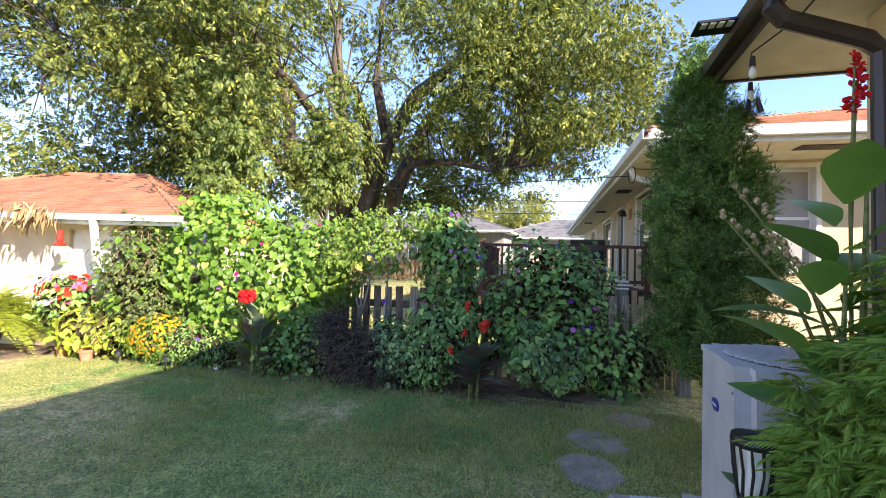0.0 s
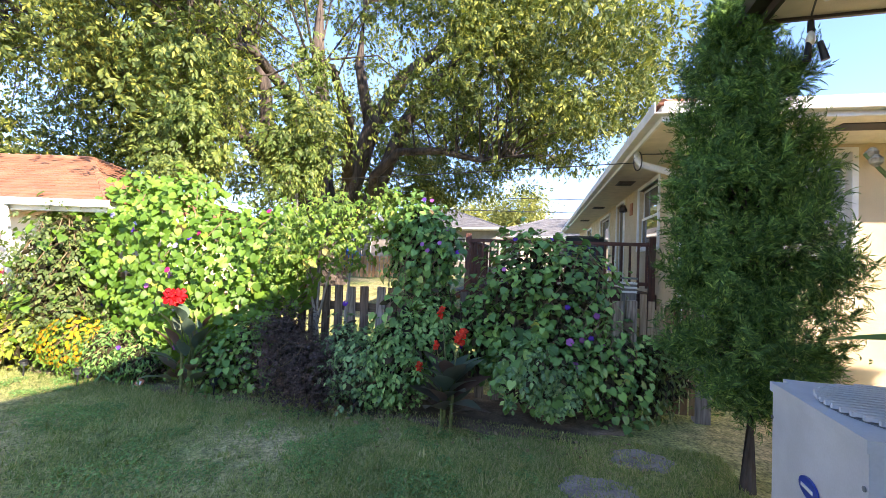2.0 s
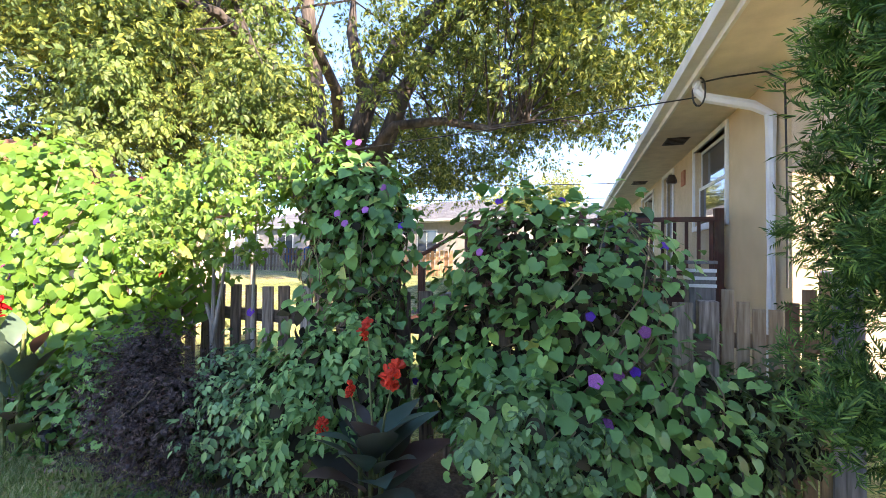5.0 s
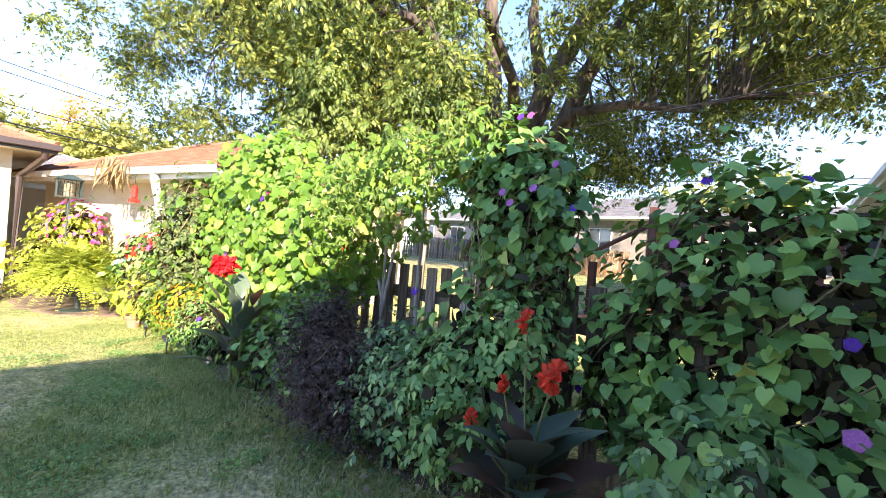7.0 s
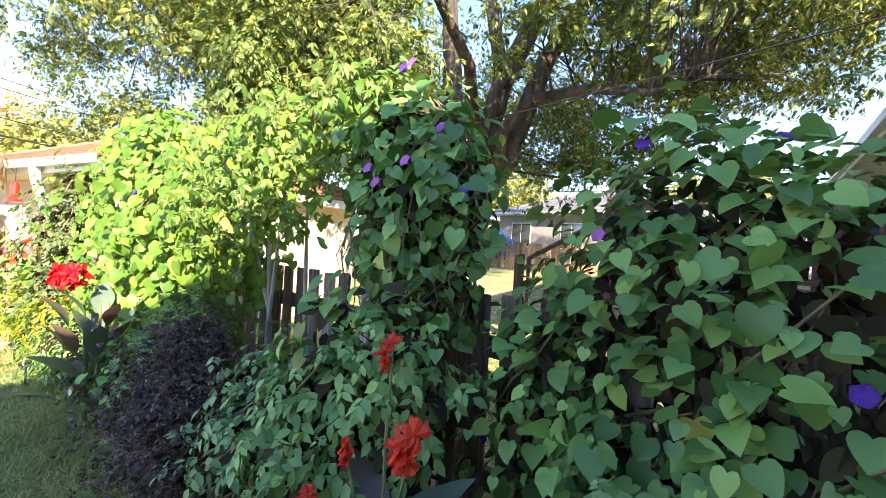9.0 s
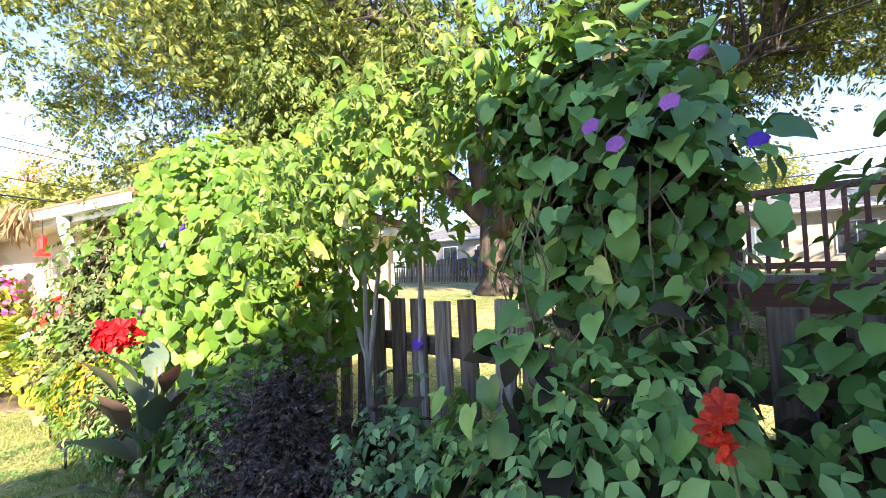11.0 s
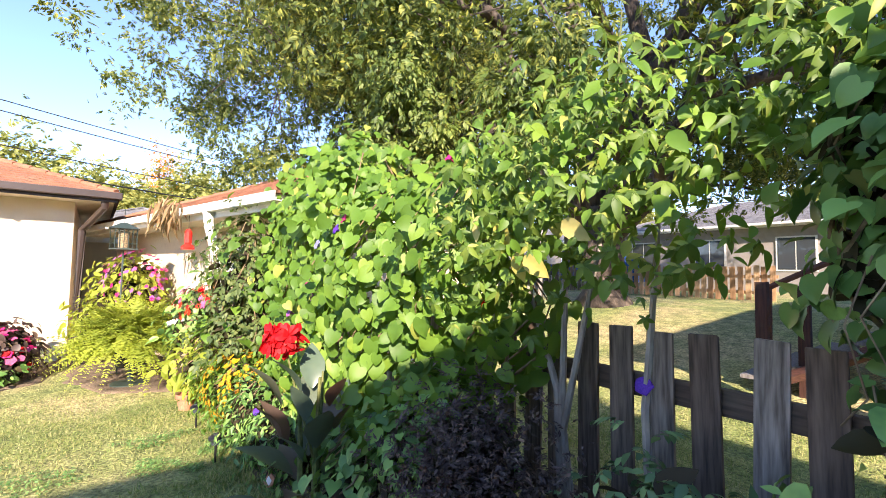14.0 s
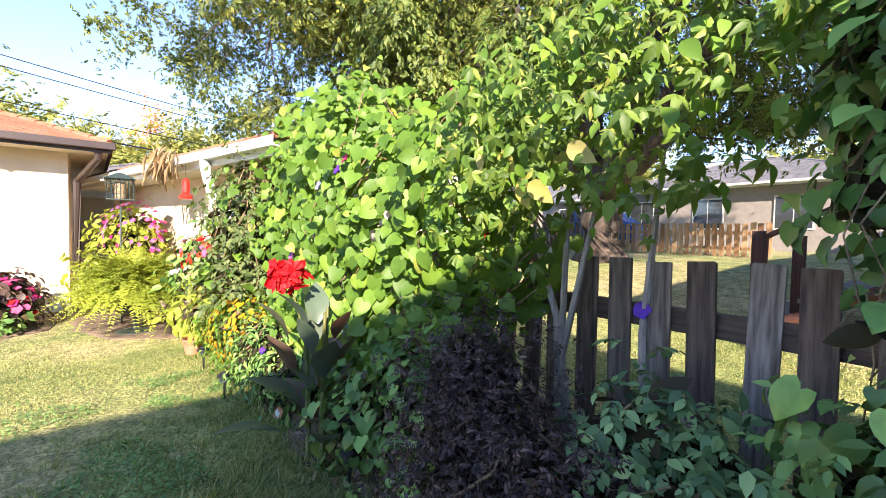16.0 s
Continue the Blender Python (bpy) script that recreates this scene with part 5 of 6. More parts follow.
def big_tree():
    t = root("ash_tree", label="large spreading ash tree with yellowing green leaves behind the fence", category="tree")
    bx, by = -6.6, 12.8
    g = grade(bx, by)
    trunk = [(bx, by, g - 0.2), (bx, by, g + 0.15), (bx, by, g + 0.8), (bx + 0.05, by, g + 2.2)]
    part("trunk", tube(trunk, [0.78, 0.56, 0.46, 0.44], 14), M["bark"], t, smooth=True)
    limbs = [
        ([(bx + 0.2, by, g + 1.7), (-5.87, 12.3, 3.2), (-5.14, 12.2, 5.25), (-4.23, 12.2, 6.7), (-2.67, 12.1, 7.7), (-0.57, 12.0, 8.3)], [0.32, 0.28, 0.23, 0.19, 0.12, 0.04]),
        ([(bx + 0.25, by - 0.2, g + 1.5), (-4.95, 12.1, 3.2), (-3.97, 12.0, 5.4), (-3.12, 12.0, 6.5), (-2.1, 12.0, 7.4), (-1.0, 12.0, 9.5)], [0.26, 0.22, 0.18, 0.14, 0.1, 0.03]),
        ([(bx - 0.1, by, g + 1.9), (-6.88, 12.6, 3.75), (-7.0, 12.6, 6.0), (-7.3, 12.6, 8.3), (-7.26, 12.6, 11.5)], [0.36, 0.29, 0.23, 0.17, 0.05]),
        ([(-4.95, 12.1, 3.2), (-4.6, 11.4, 3.75), (-3.87, 11.3, 4.35), (-2.75, 11.3, 4.35), (-1.68, 11.2, 4.05), (-0.9, 11.2, 4.15)], [0.14, 0.12, 0.1, 0.085, 0.06, 0.02]),
        ([(bx - 0.2, by - 0.1, g + 1.9), (-8.7, 12.3, 4.4), (-9.0, 12.4, 6.9), (-9.9, 12.4, 9.3)], [0.3, 0.24, 0.18, 0.06]),
        ([(-8.2, 12.3, 4.0), (-9.4, 11.6, 5.4), (-10.5, 11.3, 6.6), (-13.0, 10.4, 7.2), (-15.5, 9.6, 7.8)], [0.22, 0.19, 0.16, 0.11, 0.03]),
        ([(-6.9, 12.6, 4.4), (-7.0, 11.2, 5.8), (-6.8, 9.2, 6.3), (-6.4, 7.3, 5.6)], [0.2, 0.15, 0.1, 0.03]),
        ([(-5.87, 12.3, 3.6), (-5.2, 11.0, 5.2), (-4.8, 9.4, 5.8), (-4.6, 8.2, 5.4)], [0.16, 0.12, 0.08, 0.03]),
        ([(-10.2, 11.2, 6.4), (-11.0, 9.0, 6.6), (-11.5, 7.0, 6.8)], [0.12, 0.09, 0.03]),
        ([(-5.14, 12.2, 5.25), (-5.6, 12.2, 7.2), (-5.5, 12.2, 9.6), (-5.2, 12.2, 11.2)], [0.17, 0.13, 0.09, 0.03]),
    ]
    for pts, rad in limbs:
        part("limb", tube(pts, [1.1 * w for w in rad], 9), M["bark"], t, smooth=True)
    # crown: boughs in a broad dome and its western lobe, each bough a drooping group of clumps
    lobes = [((-5.6, 12.6, 7.6), (8.8, 7.2, 5.2), 200), ((-13.0, 8.8, 7.2), (5.2, 5.4, 4.0), 104), ((-1.5, 10.0, 5.4), (2.2, 1.4, 1.2), 3), ((0.6, 10.6, 6.5), (2.2, 1.8, 1.2), 3)]
    parts, heart = [], []
    for c, r, n in lobes:
        d = rng.normal(size=(n * 4, 3))
        d /= np.linalg.norm(d, axis=1, keepdims=True)
        f = rng.uniform(0.3, 1.0, n * 4) ** 0.55
        q = np.array(c) + d * np.array(r) * f[:, None]
        q = q[(q[:, 2] < 11.0) & (q[:, 2] > np.where(q[:, 0] > -3.4, 4.8, 3.6))]
        near = (np.abs(q[:, 0] + 0.6 * (q[:, 1] - 2.2)) < 2.3) & (q[:, 1] < 11.9) & (q[:, 2] > 4.2)
        q = q[~(near & (rng.uniform(0, 1, len(q)) < 0.8))][:n]
        per_bough = 9
        o = rng.normal(size=(len(q) * per_bough, 3)) * np.array([0.5, 0.5, 0.34])
        o[:, 2] -= 0.4 * (o[:, 0] ** 2 + o[:, 1] ** 2)
        parts.append(np.repeat(q, per_bough, 0) + o)
        heart.append(np.repeat(q, per_bough, 0))
    cl, heart = np.concatenate(parts), np.concatenate(heart)
    ok = cl[:, 2] > np.where(cl[:, 0] > -3.4, 3.7, 2.75)
    cl, heart = cl[ok], heart[ok]
    bm = bmesh.new()
    anchor = [Vector(a).lerp(Vector(b), k / 5) for pts, _ in limbs for a, b in zip(pts[1:], pts[2:]) for k in range(6)]
    for p in cl[::4]:
        q = Vector(p)
        a = min(anchor, key=lambda w: (w - q).length + random.uniform(0, 1.5))
        if (a - q).length > 3.5:
            continue
        mid = a.lerp(q, 0.5) + Vector((random.uniform(-0.3, 0.3), random.uniform(-0.3, 0.3), random.uniform(0, 0.5)))
        tube([a, mid, q], [0.028, 0.018, 0.005], 4, bm)
    tagged(part("twig_tangle", bm, M["bark"], t), kind="stuff")
    per = 36
    N = len(cl) * per
    cs = np.repeat(rng.uniform(0.2, 0.42, len(cl)), per)[:, None]
    out = cl - heart
    out = np.repeat(out / (np.linalg.norm(out, axis=1, keepdims=True) + 1e-6), per, 0)
    off = rng.normal(size=(N, 3)) * np.array([1.0, 1.0, 0.75]) * cs * 0.75
    pos = np.repeat(cl, per, 0) + off
    nn = np.array([0, 0, 0.45]) + 0.7 * out + rng.normal(0, 0.5, (N, 3))
    tip = off / (np.linalg.norm(off, axis=1, keepdims=True) + 1e-6) + np.array([0, 0, -0.7]) + rng.normal(0, 0.4, (N, 3))
    leaf_cloud("crown", ASH, pos, nn, tip, rng.uniform(0.1, 0.2, N), M["tree_leaf"], t)


big_tree()


def sapling(x, y, h, lobes, label):
    """A slender young tree whose drooping clumps form a ragged column."""
    t = root("young_tree", label=label, category="tree")
    g = grade(x, y)
    part("trunk", tube([(x, y, g - 0.1), (x + 0.06, y, g + h * 0.4), (x - 0.03, y + 0.05, g + h * 0.75), (x, y, g + h)], [0.05, 0.04, 0.025, 0.006], 8), M["bark_pale"], t, smooth=True)
    cl = np.concatenate([np.array(c) + rng.normal(size=(n, 3)) * 0.52 * np.array(r) for c, r, n in lobes])
    bm = bmesh.new()
    for p in cl:
        z = max(g + 0.6, p[2] - 0.35)
        tube([(x, y, z), ((x + p[0]) / 2, (y + p[1]) / 2, (z + p[2]) / 2 + 0.12), tuple(p)], [0.012, 0.008, 0.003], 4, bm)
    tagged(part("twig_tangle", bm, M["bark_pale"], t), kind="stuff")
    k = 40
    N = len(cl) * k
    off = rng.normal(size=(N, 3)) * np.array([1, 1, 0.8]) * np.repeat(rng.uniform(0.11, 0.24, len(cl)), k)[:, None]
    out = np.repeat(cl, k, 0) + off - np.array([x, y, 0]) * np.array([1, 1, 0])
    out[:, 2] = 0
    nn = out * 0.7 + np.array([0.3, -0.25, 0.6]) + rng.normal(0, 0.4, (N, 3))
    tip = off * 4 + np.array([0, 0, -0.7]) + rng.normal(0, 0.4, (N, 3))
    leaf_cloud("crown", ASH, np.repeat(cl, k, 0) + off, nn, tip, rng.uniform(0.09, 0.17, N), M["sapling_leaf"], t)


sapling(-6.3, 7.0, 5.9, (((-6.2, 6.8, 3.6), (0.55, 0.5, 0.95), 38), ((-6.4, 7.0, 5.0), (0.55, 0.5, 0.7), 18)), "young yellow-green tree in front of the ash")
sapling(-4.7, 8.1, 6.0, (((-4.7, 8.1, 3.5), (0.5, 0.5, 1.1), 40), ((-4.5, 8.2, 5.0), (0.4, 0.4, 0.8), 14)), "slim yellow-green young tree behind the fence")


def far_tree(x, y, z, r, h, mat, label, n=4500):
    t = root("tree", pose(x, y, z), label=label, category="tree")
    part("trunk", tube([(0, 0, -0.3), (0.1, 0, h * 0.5), (0, 0, h * 0.85)], [0.25, 0.16, 0.04], 8), M["bark"], t)
    c = rng.normal(size=(60, 3))
    c /= np.linalg.norm(c, axis=1, keepdims=True)
    c = c * rng.uniform(0.4, 0.95, (60, 1)) * np.array([r, r, h * 0.4]) + np.array([0, 0, h * 0.62])
    p = np.repeat(c, n // 60, 0)
    off = rng.normal(size=p.shape) * r * 0.2
    leaf_cloud("crown", ASH, p + off, np.array([0, 0, 0.7]) + rng.normal(0, 0.6, p.shape), off + rng.normal(0, 0.3, p.shape), rng.uniform(0.2, 0.42, len(p)) * r / 3, M[mat], t)


far_tree(-3.2, 36, 0.8, 2.6, 7.0, "far_leaf", "rounded yellow-green tree beyond the alley")
far_tree(-28, -1.0, 0, 3.6, 6.8, "far_leaf", "yellow-green tree behind the outbuilding roof", 5400)
far_tree(-29, 3.2, 0, 3.6, 6.2, "far_leaf", "pale yellow-green tree behind the roofs", 5400)
far_tree(-27, 7.5, 0, 3.2, 6.4, "far_leaf", "yellowing tree behind the grey roof", 5400)
far_tree(-31, 6.0, 0, 1.3, 8.6, "amber", "orange autumn tree top far away", 3000)
far_tree(-18, 34, 0.8, 4.0, 7.0, "far_leaf", "green tree far behind the alley")
far_tree(-9, 44, 0.8, 4.5, 6.5, "far_leaf", "low green tree far behind the alley")
far_tree(10, 24, 0.5, 3.0, 7.5, "far_leaf", "tree behind the neighbour house")


# ---- small things in the garden ----
def air_conditioner():
    a = root("air_conditioner", pose(1.09, 2.4, 0, 0, 0, -3), label="pale grey outdoor air conditioner with a slatted top", category="air conditioner")
    w, h = 0.74, 1.05
    bm = box(0, 0, 0.1, w, w, h)
    es = [e for e in bm.edges if abs((e.verts[0].co - e.verts[1].co).z) > 0.5]
    bmesh.ops.bevel(bm, geom=es, offset=0.07, segments=4, affect="EDGES")
    part("body", bm, M["ac_grey"], a, smooth=False)
    part("base_pad", box(-0.08, -0.08, 0.0, w + 0.08, w + 0.08, 0.1, 0.01), M["concrete"], a, "concrete base slab")
    bm = box(-0.008, -0.008, h, w + 0.008, w + 0.008, h + 0.035)
    es = [e for e in bm.edges if abs((e.verts[0].co - e.verts[1].co).z) > 0.02]
    bmesh.ops.bevel(bm, geom=es, offset=0.07, segments=4, affect="EDGES")
    part("top_panel", bm, M["ac_grey"], a)
    part("fan_well", lathe([(0.33, 0.036), (0.33, 0.038), (0.0, 0.039)], 32, at=(w / 2, w / 2, h)), M["ac_dark"], a)
    bm = bmesh.new()
    for k in range(19):
        y = -0.32 + 0.0355 * k
        half = math.sqrt(max(0.0, 0.335 ** 2 - y * y))
        box(w / 2 - half, w / 2 + y - 0.006, h + 0.042, w / 2 + half, w / 2 + y + 0.006, h + 0.056, 0, bm)
    part("grille", bm, M["ac_grey"], a)
    bm = lathe([(1.0, 0), (1.0, 0.12), (0.0, 0.14)], 24)
    for v_ in bm.verts:
        v_.co = Vector((v_.co.x * 0.062, v_.co.y * 0.034, v_.co.z * 0.05))
    b = part("badge", bm, M["blue_badge"], a, "blue oval badge")
    b.matrix_basis = pose(-0.002, 0.37, 0.81, 90, 0, -90)
    bm = box(-0.038, -0.006, 0.008, 0.038, 0.006, 0.0095)
    part("badge_bar", bm, M["white"], b)
    for y in (0.02, w - 0.02):
        for z in (0.2, 0.55, 0.95):
            part("screw", lathe([(0.008, 0), (0.008, 0.003), (0, 0.004)], 8), M["ac_dark"], a).matrix_basis = pose(-0.003, min(max(y, 0.08), w - 0.08), z, 0, -90, 0)


air_conditioner()


def torch_lamp():
    t = root("solar_torch", pose(0.95, 1.86, 0), label="black lattice solar torch lamp on a stake", category="lamp")
    part("stake", cone((0, 0, -0.05), (0, 0, 0.72), 0.012, 0.016, 8), M["black"], t)
    part("diffuser", lathe([(0.03, 0.72), (0.05, 0.8), (0.052, 0.93)], 14), M["lamp_white"], t, "pale diffuser")
    part("cap", lathe([(0.066, 0.93), (0.07, 0.945), (0.066, 0.965), (0.0, 0.97)], 20), M["black"], t)
    part("base_cup", lathe([(0.02, 0.69), (0.045, 0.71), (0.048, 0.76)], 16), M["black"], t)
    for k in range(12):
        a = 2 * math.pi * k / 12
        part("bar", tube([(0.046 * math.cos(a), 0.046 * math.sin(a), 0.75), (0.058 * math.cos(a + 0.2), 0.058 * math.sin(a + 0.2), 0.85), (0.065 * math.cos(a + 0.1), 0.065 * math.sin(a + 0.1), 0.935)], 0.005, 4), M["black"], t)


torch_lamp()


def path_light(x, y):
    p = root("path_light", pose(x, y, 0), label="small black solar path light in the bed", category="lamp")
    part("stake", cone((0, 0, -0.05), (0, 0, 0.13), 0.007, 0.01, 7), M["black"], p)
    part("lens", lathe([(0.03, 0.13), (0.036, 0.17)], 12), M["window"], p)
    part("cap", lathe([(0.052, 0.168), (0.05, 0.185), (0.03, 0.2), (0.0, 0.203)], 16), M["black"], p)
    part("cell", box(-0.018, -0.018, 0.2, 0.018, 0.018, 0.206), M["window"], p)
    return p


lamp = tagged(path_light(-3.17, 4.75), group="path lights")
for x, y in ((-2.7, 4.93), (-1.6, 4.85), (-4.75, 4.5), (-5.6, 4.5)):
    copy_thing(lamp, pose(x, y, 0, 0, 0, 40 * x))


def stepping_stone(x, y, rx, ry):
    bm = bmesh.new()
    n = 22
    top, low, inner = [], [], []
    for k in range(n):
        a = 2 * math.pi * k / n
        w = 1 + 0.4 * noise.noise((math.cos(a) * 1.6 + x, math.sin(a) * 1.5 + y, 3)) + 0.16 * noise.noise((math.cos(a) * 5 + x, math.sin(a) * 5 + y, 7))
        top.append(bm.verts.new((rx * w * math.cos(a), ry * w * math.sin(a), 0.025)))
        low.append(bm.verts.new((rx * w * 1.03 * math.cos(a), ry * w * 1.03 * math.sin(a), -0.03)))
        inner.append(bm.verts.new((0.9 * rx * w * math.cos(a), 0.9 * ry * w * math.sin(a), 0.035)))
    for k in range(n):
        j = (k + 1) % n
        bm.faces.new((low[k], low[j], top[j], top[k]))
        bm.faces.new((top[k], top[j], inner[j], inner[k]))
    bm.faces.new(inner)
    ob = mesh_ob("stepping_stone", bm, M["stone"], smooth=False)
    ob.matrix_world = pose(x, y, -0.016, 0, 0, 30 * x)
    tagged(ob, "flat reddish-grey stepping stone sunk in the lawn", "stone", "stepping stones")


stepping_stone(0.5, 3.55, 0.24, 0.27)
stepping_stone(0.58, 4.15, 0.26, 0.24)
stepping_stone(0.95, 4.75, 0.26, 0.2)


def drain_pipe():
    d = root("drain_pipe", pose(0.72, 3.05, 0.055, 0, 0, 12), label="short ribbed grey drain pipe lying on the grass", category="pipe")
    for k in range(9):
        part("rib", lathe([(0.045, 0), (0.052, 0.008), (0.052, 0.02), (0.045, 0.028)], 14), M["ac_grey"], d).matrix_basis = pose(0.03 * k, 0, 0, 0, 90, 0)
    part("sleeve", lathe([(0.04, -0.12), (0.05, -0.11), (0.05, 0.0)], 14), M["stone"], d).matrix_basis = pose(0, 0, 0, 0, 90, 0)


drain_pipe()


def feeder():
    f = root("bird_feeder", pose(-8.2, 3.98, 0.07), label="green caged bird feeder on a shepherd hook", category="bird feeder")
    part("pole", cone((0, 0, -0.05), (0, 0, 1.55), 0.01, 0.01, 7), M["iron"], f)
    hoop = [(0.22 * math.cos(a), 0, 1.3 + 0.22 * math.sin(a)) for a in (math.pi * k / 12 for k in range(13))]
    part("hoop", tube(hoop, 0.007, 5), M["iron"], f)
    part("tray", box(-0.15, -0.15, 1.56, 0.15, 0.15, 1.575), M["iron"], f)
    part("seed_tube", lathe([(0.06, 1.58), (0.06, 1.8)], 12), M["seed"], f)
    for k in range(7):
        u = -0.14 + 0.28 * k / 6
        for q in ((u, -0.14), (u, 0.14), (-0.14, u), (0.14, u)):
            part("cage_bar", cone((*q, 1.57), (*q, 1.83), 0.004, 0.004, 4), M["iron"], f)
    for z in (1.64, 1.71, 1.78):
        bm = bmesh.new()
        for a, b in (((-0.14, -0.14), (0.14, -0.14)), ((0.14, -0.14), (0.14, 0.14)), ((0.14, 0.14), (-0.14, 0.14)), ((-0.14, 0.14), (-0.14, -0.14))):
            cone((*a, z), (*b, z), 0.003, 0.003, 4, bm)
        part("cage_ring", bm, M["iron"], f)
    bm = bmesh.new()
    bmesh.ops.create_cone(bm, cap_ends=True, segments=4, radius1=0.23, radius2=0.05, depth=0.08, matrix=pose(0, 0, 1.87, 0, 0, 45))
    part("roof", bm, M["iron"], f)
    part("hanger", cone((0, 0, 1.9), (0, 0, 2.1), 0.004, 0.004, 4), M["iron"], f)


feeder()


def hummingbird_feeder():
    f = root("hummingbird_feeder", pose(-6.95, 4.55, 0), label="red hanging hummingbird feeder under the garage eave", category="bird feeder")
    part("wire", cone((0, 0, 1.86), (0, 0, 2.02), 0.003, 0.003, 4), M["cable"], f)
    part("bottle", lathe([(0.03, 1.68), (0.04, 1.7), (0.04, 1.82), (0.02, 1.86)], 12), M["candle_red"], f)
    part("base", lathe([(0.07, 1.62), (0.075, 1.65), (0.04, 1.68)], 14), M["candle_red"], f)


hummingbird_feeder()


def dried_plant(x, y, n):
    d = root("dried_plant", pose(x, y, 2.06, 0, 0, 13.5), label="bundle of dried straw-coloured leaves hung on the gutter", category="plant")
    pos = np.stack([rng.normal(0, 0.2, n), rng.uniform(-0.2, -0.12, n), rng.uniform(-0.06, 0.22, n)], 1)
    leaf_cloud("leaves", THIN, pos, dirs(n, (0, -1, 0.3), 0.5), dirs(n, (0, -0.1, -1), 0.3), rng.uniform(0.16, 0.36, n), M["dead_leaf"], d)


dried_plant(-7.35, 4.5, 80)


def terracotta_pot(x, y, s):
    p = root("flower_pot", pose(x, y, 0), label="terracotta flower pot at the lawn's edge", category="pot")
    part("body", lathe([(0.1 * s, 0), (0.14 * s, 0.2 * s), (0.16 * s, 0.2 * s), (0.16 * s, 0.26 * s), (0.14 * s, 0.26 * s), (0.13 * s, 0.22 * s)], 20), M["terracotta"], p)
    part("soil", lathe([(0.13 * s, 0.215 * s), (0.0, 0.225 * s)], 16), M["soil"], p)


terracotta_pot(-6.2, 4.5, 0.62)
terracotta_pot(-6.75, 4.55, 0.6)
card = root("plant_marker", pose(-4.14, 4.68, 0), label="small terracotta plant marker stuck in the bed", category="marker")
part("tag", box(-0.04, -0.004, 0.02, 0.04, 0.004, 0.11, 0.003), M["terracotta"], card).matrix_basis = pose(0, 0, 0, -12, 25, 10)
part("face", box(-0.025, -0.006, 0.045, 0.02, -0.0045, 0.085), M["white"], card).matrix_basis = pose(0, 0, 0, -12, 25, 10)


# ---- cables ----
def cable(pts, sag, r, label):
    a, b = Vector(pts[0]), Vector(pts[1])
    q = [a.lerp(b, k / 14) - Vector((0, 0, sag * 4 * (k / 14) * (1 - k / 14))) for k in range(15)]
    tagged(mesh_ob("overhead_cable", tube(q, r, 5), M["cable"]), label, "cable", "overhead cables")


cable(((1.35, 7.9, 3.12), (-30, 14.0, 4.6)), 0.35, 0.008, "thin service cable from the house across the garden")
for z in (4.65, 5.3, 6.4, 6.75):
    cable(((-17, -6, z + 0.1), (-27, 14, z - 0.1)), 0.12, 0.03 if z < 5 else 0.018, "black overhead cable above the alley")
cable(((-40, 24, 6.5), (40, 34, 6.2)), 0.5, 0.025, "black overhead cable beyond the houses")
cable(((-40, 24, 5.6), (40, 34, 5.4)), 0.5, 0.025, "black overhead cable beyond the houses")


# ---- lawn blades ----
def lawn_blades():
    n = 300000
    x = rng.uniform(-7.5, 1.6, n)
    y = 5.1 - np.abs(rng.normal(0, 1.0, n)) * 1.5
    far = rng.uniform(0, 1, n) < 0.22
    x = np.where(far, rng.uniform(-5, 1.5, n), x)
    y = np.where(far, rng.uniform(6.0, 9.0, n), y)
    dens = np.array([noise.noise((a * 0.9, b * 0.9, 4)) for a, b in zip(x, y)])
    ok = (dens > rng.uniform(-0.75, 0.25, n)) & (y > -1)
    x, y = x[ok], y[ok]
    z = np.array([grade(a, b) for a, b in zip(x, y)])
    pos = np.stack([x, y, z], 1)
    m = len(pos)
    tip = np.array([0, 0, 1.0]) + rng.normal(0, 0.55, (m, 3))
    leaf_cloud("grass", NEEDLE, pos, dirs(m, (0, -0.6, 0.3), 0.7), tip, rng.uniform(0.02, 0.052, m) * np.where(x < -4.5, 0.62, 1.0), M["grass_blade"])


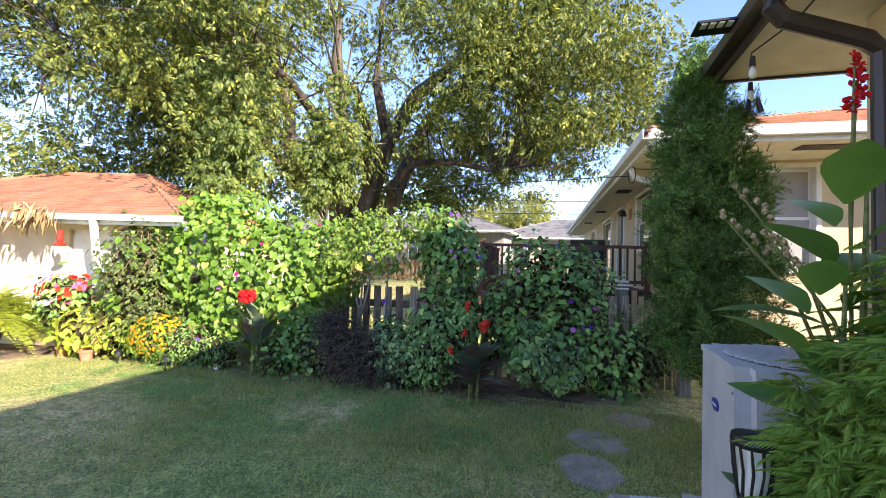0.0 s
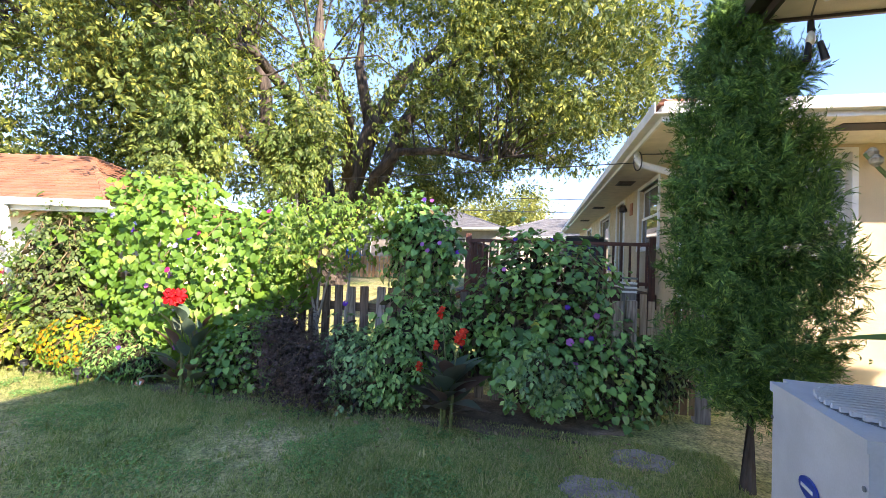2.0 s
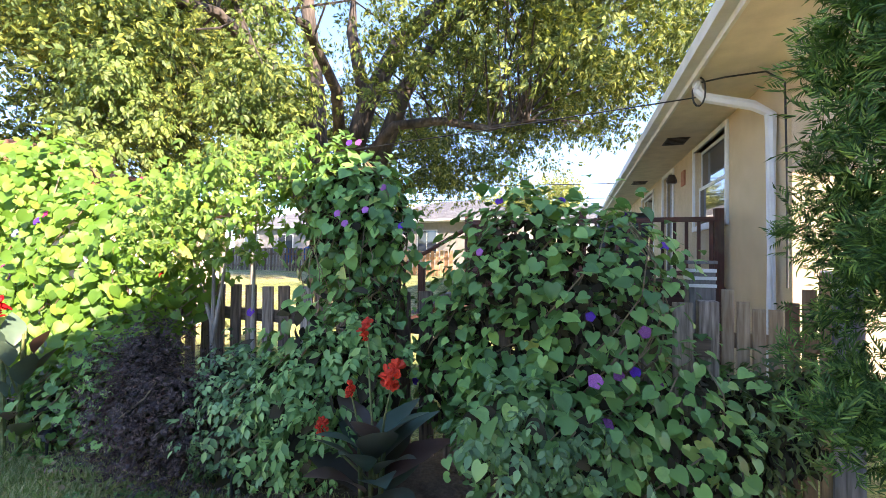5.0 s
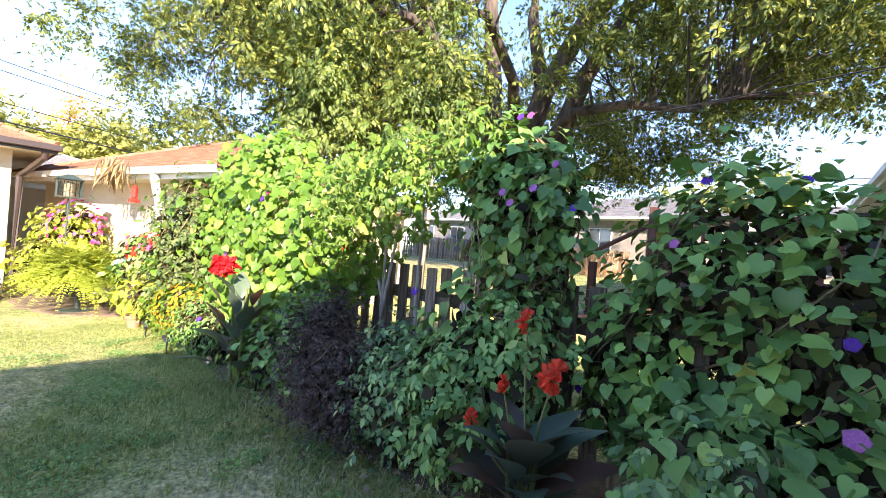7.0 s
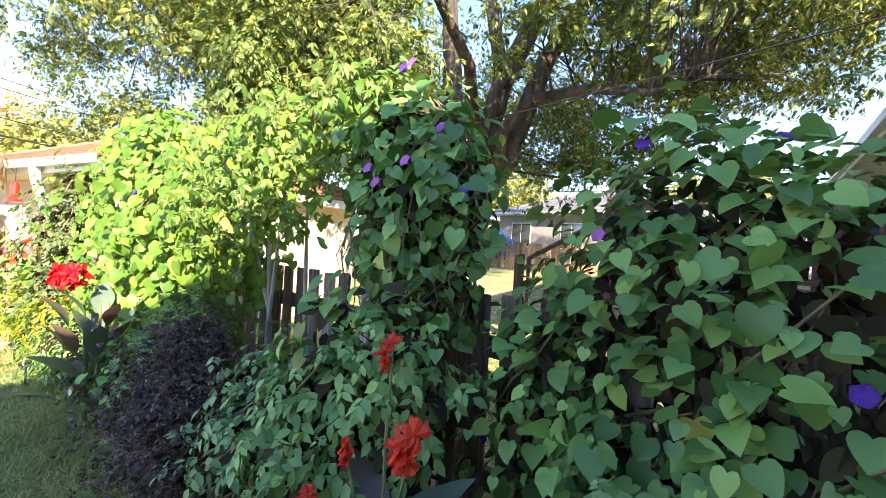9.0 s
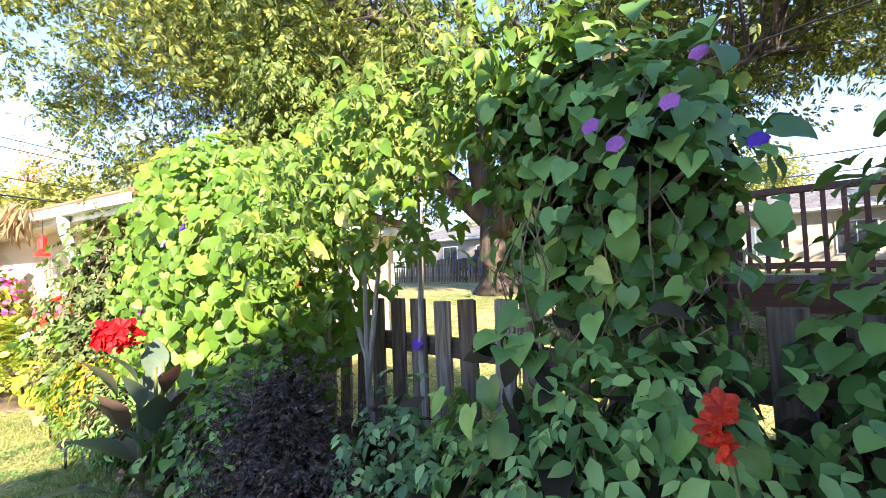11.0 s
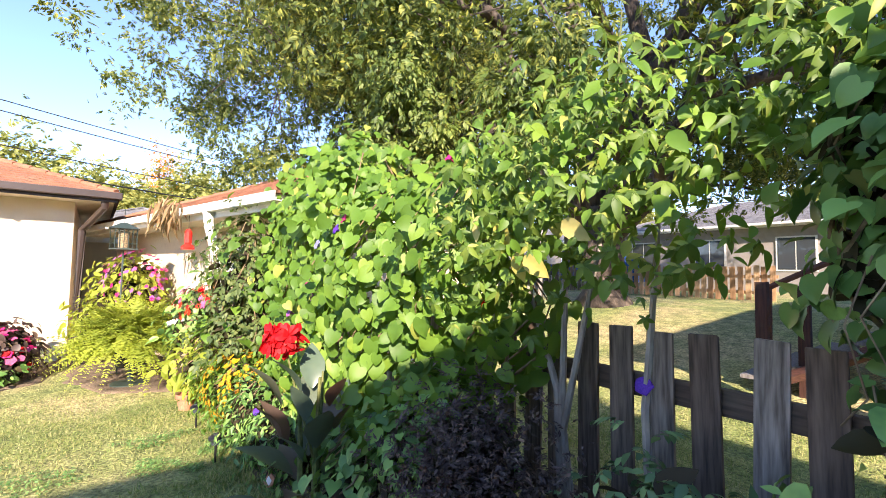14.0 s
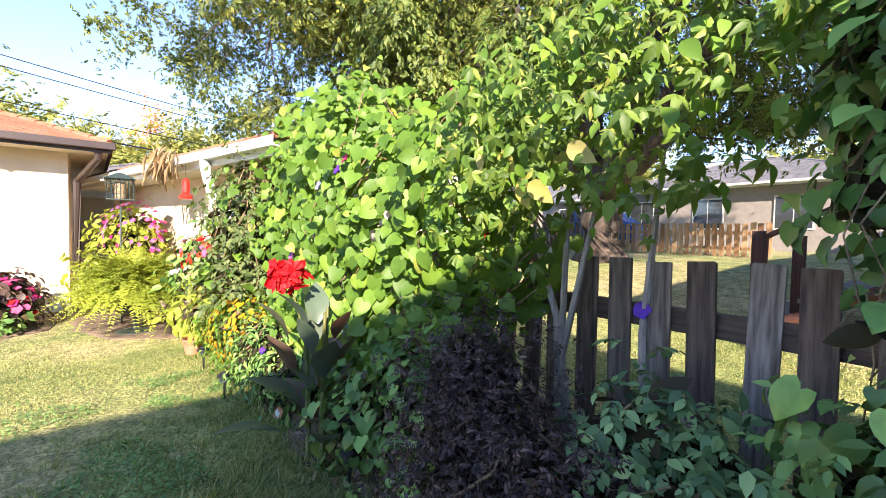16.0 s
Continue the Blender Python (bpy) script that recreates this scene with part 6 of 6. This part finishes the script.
lawn_blades()
tagged(bpy.data.objects["grass"], "short mown green and straw grass blades", "grass", kind="stuff")


def lawn_weeds():
    """Clover and longer tufts in drifts along the bed, and dead leaves on the bare soil."""
    n = 60000
    x, y = rng.uniform(-5.5, 1.5, n), 4.75 - np.abs(rng.normal(0, 0.95, n))
    dens = np.array([noise.noise((a * 1.7, b * 1.7, 9)) + 0.5 * noise.noise((a * 5, b * 5, 2)) for a, b in zip(x, y)])
    ok = (dens > 0.12) & (y > 0.6) & ~((x > 0.2) & (y > 3.2))
    x, y, dens = x[ok], y[ok], dens[ok]
    m = len(x)
    pos = np.stack([x, y, rng.uniform(0.004, 0.03, m) + 0.03 * dens], 1)
    leaf_cloud("clover", LEAFLET, pos, dirs(m, (0, -0.15, 1), 0.35), rng.normal(size=(m, 3)), rng.uniform(0.012, 0.026, m), M["soft_leaf"])
    tagged(bpy.data.objects["clover"], "low clover and weeds in the shaded lawn", "weeds", kind="stuff")
    k = 420
    cx, cy = rng.uniform(-4.6, 1.3, k), 4.75 - np.abs(rng.normal(0, 0.8, k))
    p = np.repeat(np.stack([cx, cy, np.zeros(k)], 1), 26, 0)
    p[:, :2] += rng.normal(0, 0.028, (len(p), 2))
    leaf_cloud("grass_tufts", NEEDLE, p, dirs(len(p), (0, -0.6, 0.3), 0.7), np.array([0, 0, 1.0]) + rng.normal(0, 0.5, (len(p), 3)), rng.uniform(0.03, 0.075, len(p)), M["grass_blade"])
    tagged(bpy.data.objects["grass_tufts"], "longer tufts of uncut grass beside the bed", "grass", kind="stuff")
    k = 340
    p = np.stack([rng.uniform(-3.4, 1.2, k), rng.normal(4.72, 0.16, k), rng.uniform(0.012, 0.03, k)], 1)
    leaf_cloud("leaf_litter", OVAL, p, dirs(k, (0, 0, 1), 0.35), rng.normal(size=(k, 3)), rng.uniform(0.015, 0.06, k), M["dead_leaf"])
    tagged(bpy.data.objects["leaf_litter"], "dry brown leaves strewn on the soil", "leaf litter", kind="stuff")


lawn_weeds()
